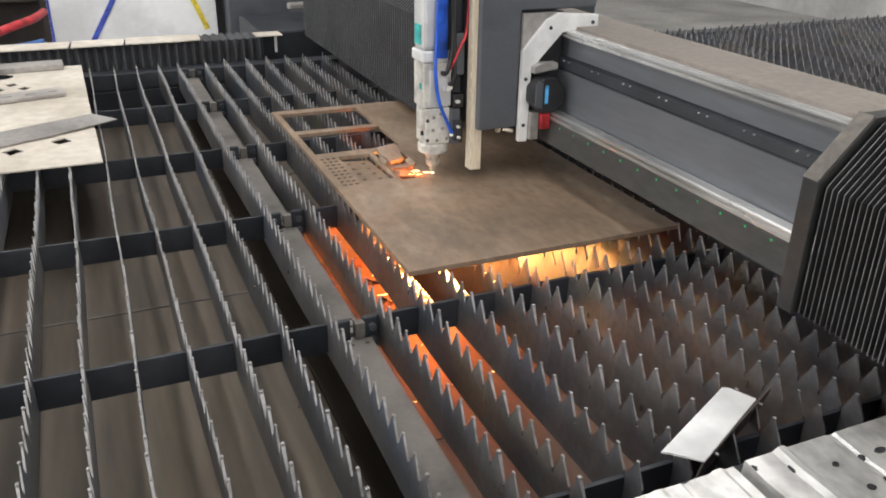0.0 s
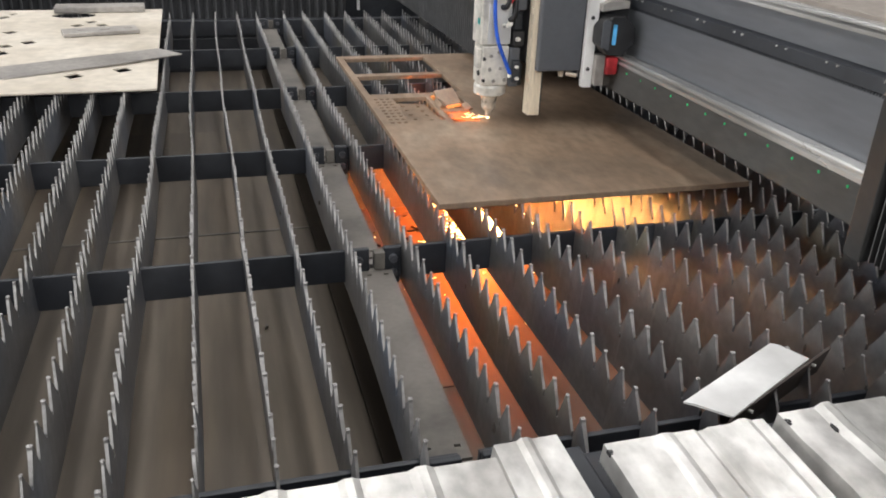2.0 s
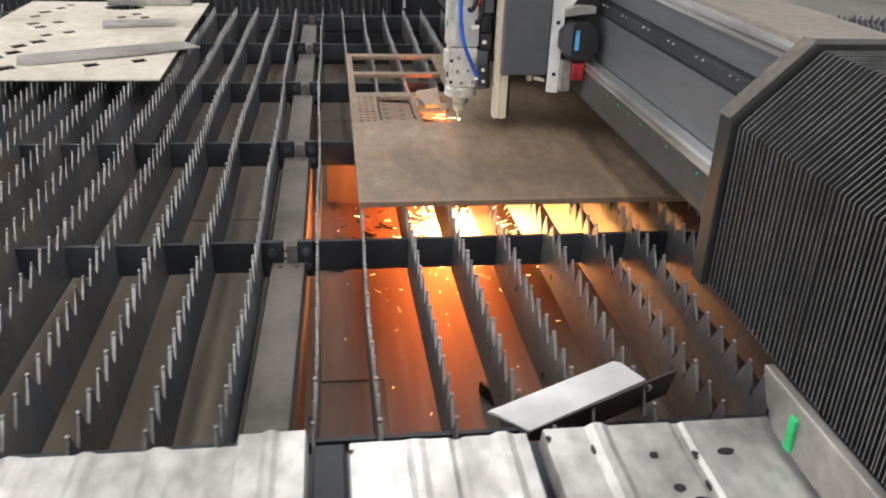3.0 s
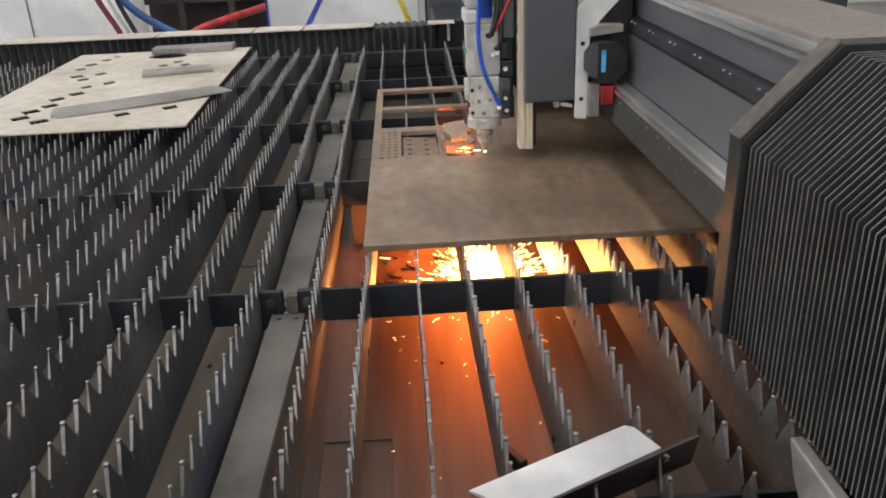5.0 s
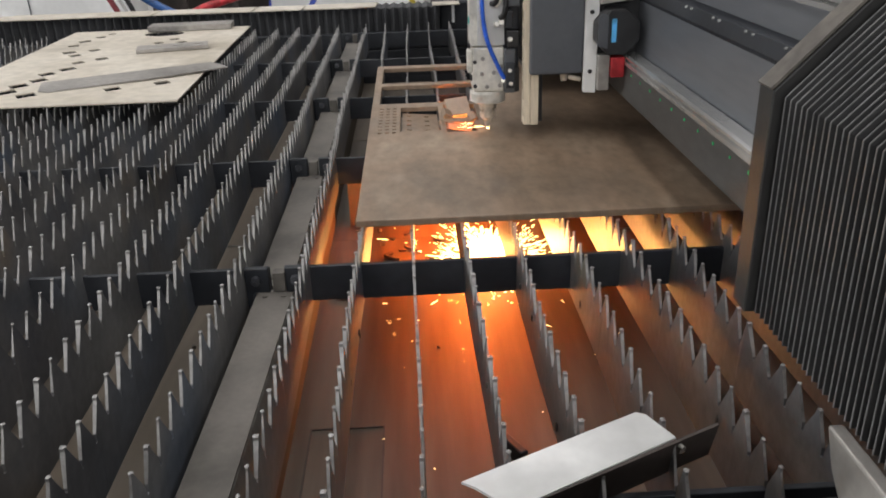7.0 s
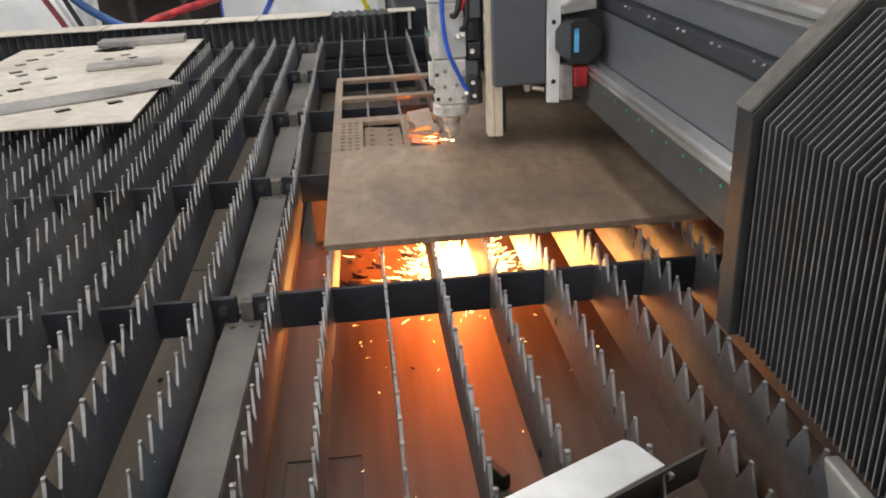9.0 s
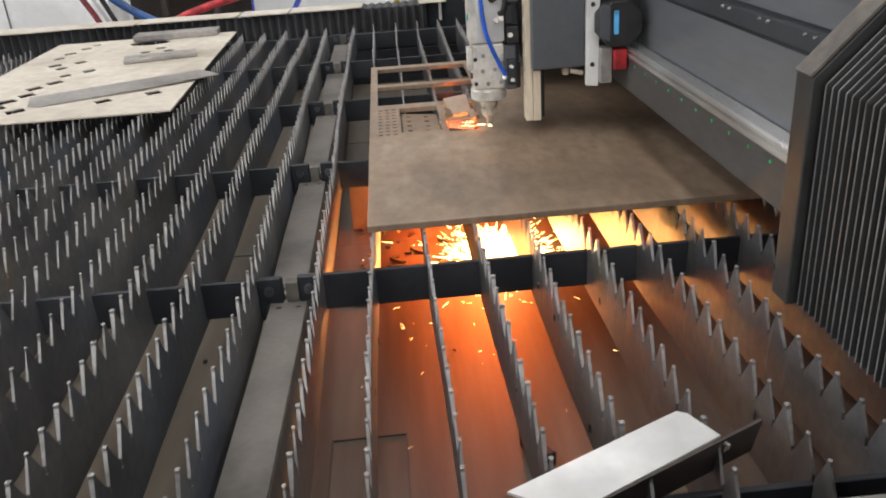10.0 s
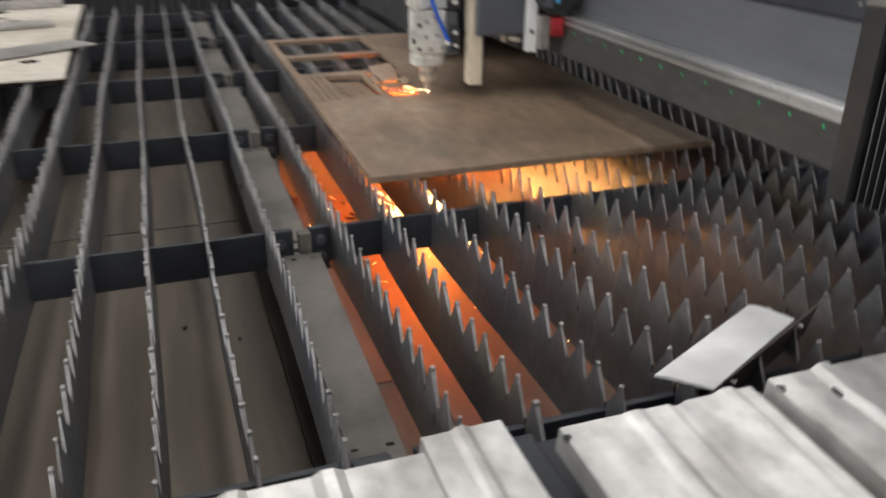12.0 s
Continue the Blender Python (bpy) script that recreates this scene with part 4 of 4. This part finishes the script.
for w in (0.72, 0.62, 0.40, 0.20, 0.30):
    bm = bmesh.new()
    pts = [(0, 0.0), (w * 0.3, rl.uniform(-0.008, 0.008)), (w * 0.7, rl.uniform(-0.008, 0.008)), (w, rl.uniform(-0.012, 0.004)), (w + 0.012, 0.13), (0.008, 0.14)]
    prism(bm, pts, "z", 0, 0.004, 0.0008)
    ob = finish("paper_strip", bm, SHEET)
    ob.matrix_world = pose(xx, 2.395 + rl.uniform(-0.006, 0.006), 0.0675, rl.uniform(-0.6, 0.6), 0, rl.uniform(-0.8, 0.8))
    tagged(ob, "pale card strip laid along the far bellows", "card strip", "card strips")
    xx += w + 0.01
tag = finish("hanging_tag", block(0.352, 0.364, 2.432, 2.436, -0.01, 0.064, 0.001), BRIGHT)
tagged(tag, "narrow white strip hanging at the far edge", "tag")
part("tag_top", block(0.27, 0.385, 2.40, 2.50, 0.0655, 0.070, 0.001), SHEET, tag)

# ---------- behind the bed ----------
board = thing("white_cabinet", "white steel cabinet with blue and yellow tape", "cabinet")
part("body", block(-0.575, 0.255, 3.42, 3.95, FLOOR_Z, 1.2, 0.006), BRIGHT, board)
for (x0, z0), (x1, z1), m, nm in (((-0.40, -0.12), (-0.12, 0.34), DKBLUE, "blue_tape"), ((0.20, -0.06), (0.09, 0.22), YELLOW, "yellow_tape"), ((-0.568, -0.3), (-0.568, 0.6), DKBLUE, "blue_edge")):
    bm = bmesh.new()
    d = (Vector((x1, 0, z1)) - Vector((x0, 0, z0))).normalized()
    w = Vector((-d.z, 0, d.x)) * (0.013 if nm != "blue_edge" else 0.006)
    prism(bm, [(x0 - w.x, z0 - w.z), (x1 - w.x, z1 - w.z), (x1 + w.x, z1 + w.z), (x0 + w.x, z0 + w.z)], "y", 3.416, 3.4195)
    part(nm, bm, m, board)
cab = thing("white_cabinet", "plain white steel cabinet behind the bed", "cabinet")
part("body", block(-2.9, -1.40, 3.45, 4.0, FLOOR_Z, 0.90, 0.006), BRIGHT, cab)
for x in (-1.85, -2.35):
    part("door_seam", block(x, x + 0.006, 3.446, 3.4495, -0.7, 0.195), GREY, cab)
slots = bmesh.new()
for r in range(9):
    for c in range(40):
        x = -2.85 + 0.032 * c + (0.016 if r % 2 else 0)
        box(slots, x, x + 0.024, 3.4472, 3.4495, 0.215 + 0.017 * r, 0.223 + 0.017 * r)
tagged(part("vent_slots", slots, GREY, cab, "rows of dark vent slots"), kind="stuff")
part("corner_post", block(-1.40, -1.30, 3.40, 3.7, FLOOR_Z, 0.42, 0.006), BRIGHT, cab)
# the rack's shade is put into its dark brown
rack = thing("storage_rack", "brown-grey storage rack with pale boxes", "rack")
for z in (-0.35, 0.0, 0.17, 0.42):
    part("shelf", block(-1.58, -0.60, 4.3, 4.8, z, z + 0.035, 0.003), BROWN, rack)
for x in (-1.58, -1.27, -0.95, -0.64):
    part("upright", block(x, x + 0.04, 4.28, 4.32, FLOOR_Z, 0.8, 0.003), BROWN, rack)
part("back_board", block(-1.60, -0.50, 4.78, 4.81, FLOOR_Z, 1.1, 0.004), BROWN, rack, "dark brown back board")
part("back_panel", block(-0.84, -0.60, 4.20, 4.24, 0.055, 0.75, 0.004), SHEET, rack, "beige panel")
for x, z, w, h, m in ((-1.22, 0.205, 0.24, 0.10, SHEET), (-0.90, 0.205, 0.22, 0.14, DUSTY), (-1.20, 0.035, 0.22, 0.09, OFFCUT), (-0.9, 0.035, 0.25, 0.11, SHEET)):
    ob = finish("storage_box", block(x, x + w, 4.34, 4.7, z, z + h, 0.004), m)
    tagged(ob, "pale cardboard box on the storage rack", "box", "boxes on the rack")
for m, pts, r, lab in ((RED, [(-1.1, 3.1, -0.2), (-0.92, 3.12, -0.03), (-0.76, 3.2, 0.025), (-0.64, 3.35, 0.045), (-0.60, 3.6, 0.04)], 0.020, "thick red hose behind the bed"),
                       (OLDBLUE, [(-1.45, 3.15, 0.5), (-1.25, 3.15, 0.16), (-1.05, 3.15, 0.0), (-0.85, 3.12, -0.06), (-0.6, 3.1, -0.03)], 0.020, "thick blue hose behind the bed"),
                       (MAROON, [(-1.42, 3.1, 0.5), (-1.36, 3.1, 0.2), (-1.27, 3.1, 0.0), (-1.2, 3.1, -0.2)], 0.014, "dark red hose hanging behind the bed"),
                       (BLACK, [(-1.30, 3.12, 0.5), (-1.27, 3.12, 0.2), (-1.2, 3.12, 0.0), (-1.12, 3.12, -0.2)], 0.012, "black cable hanging behind the bed"),
                       (WHITE, [(-1.34, 3.11, 0.5), (-1.31, 3.11, 0.2), (-1.23, 3.11, 0.0), (-1.16, 3.11, -0.2)], 0.008, "white cable hanging behind the bed")):
    bm = bmesh.new()
    hose(bm, pts, r)
    tagged(finish("supply_hose", bm, m, smooth=True), lab, "hose", "supply hoses")
mach = thing("machine_housing", "dark grey machine housing at the far end", "housing")
part("panel", block(0.30, 2.6, 3.3, 3.9, FLOOR_Z, 1.3, 0.008), GREY, mach)
part("side_pipe", block(0.50, 0.62, 2.75, 2.80, 0.12, 0.15, 0.008), OFFCUT, mach)
part("lower_box", block(0.30, 0.95, 2.5, 3.0, FLOOR_Z, 0.07, 0.01), NAVY, mach)
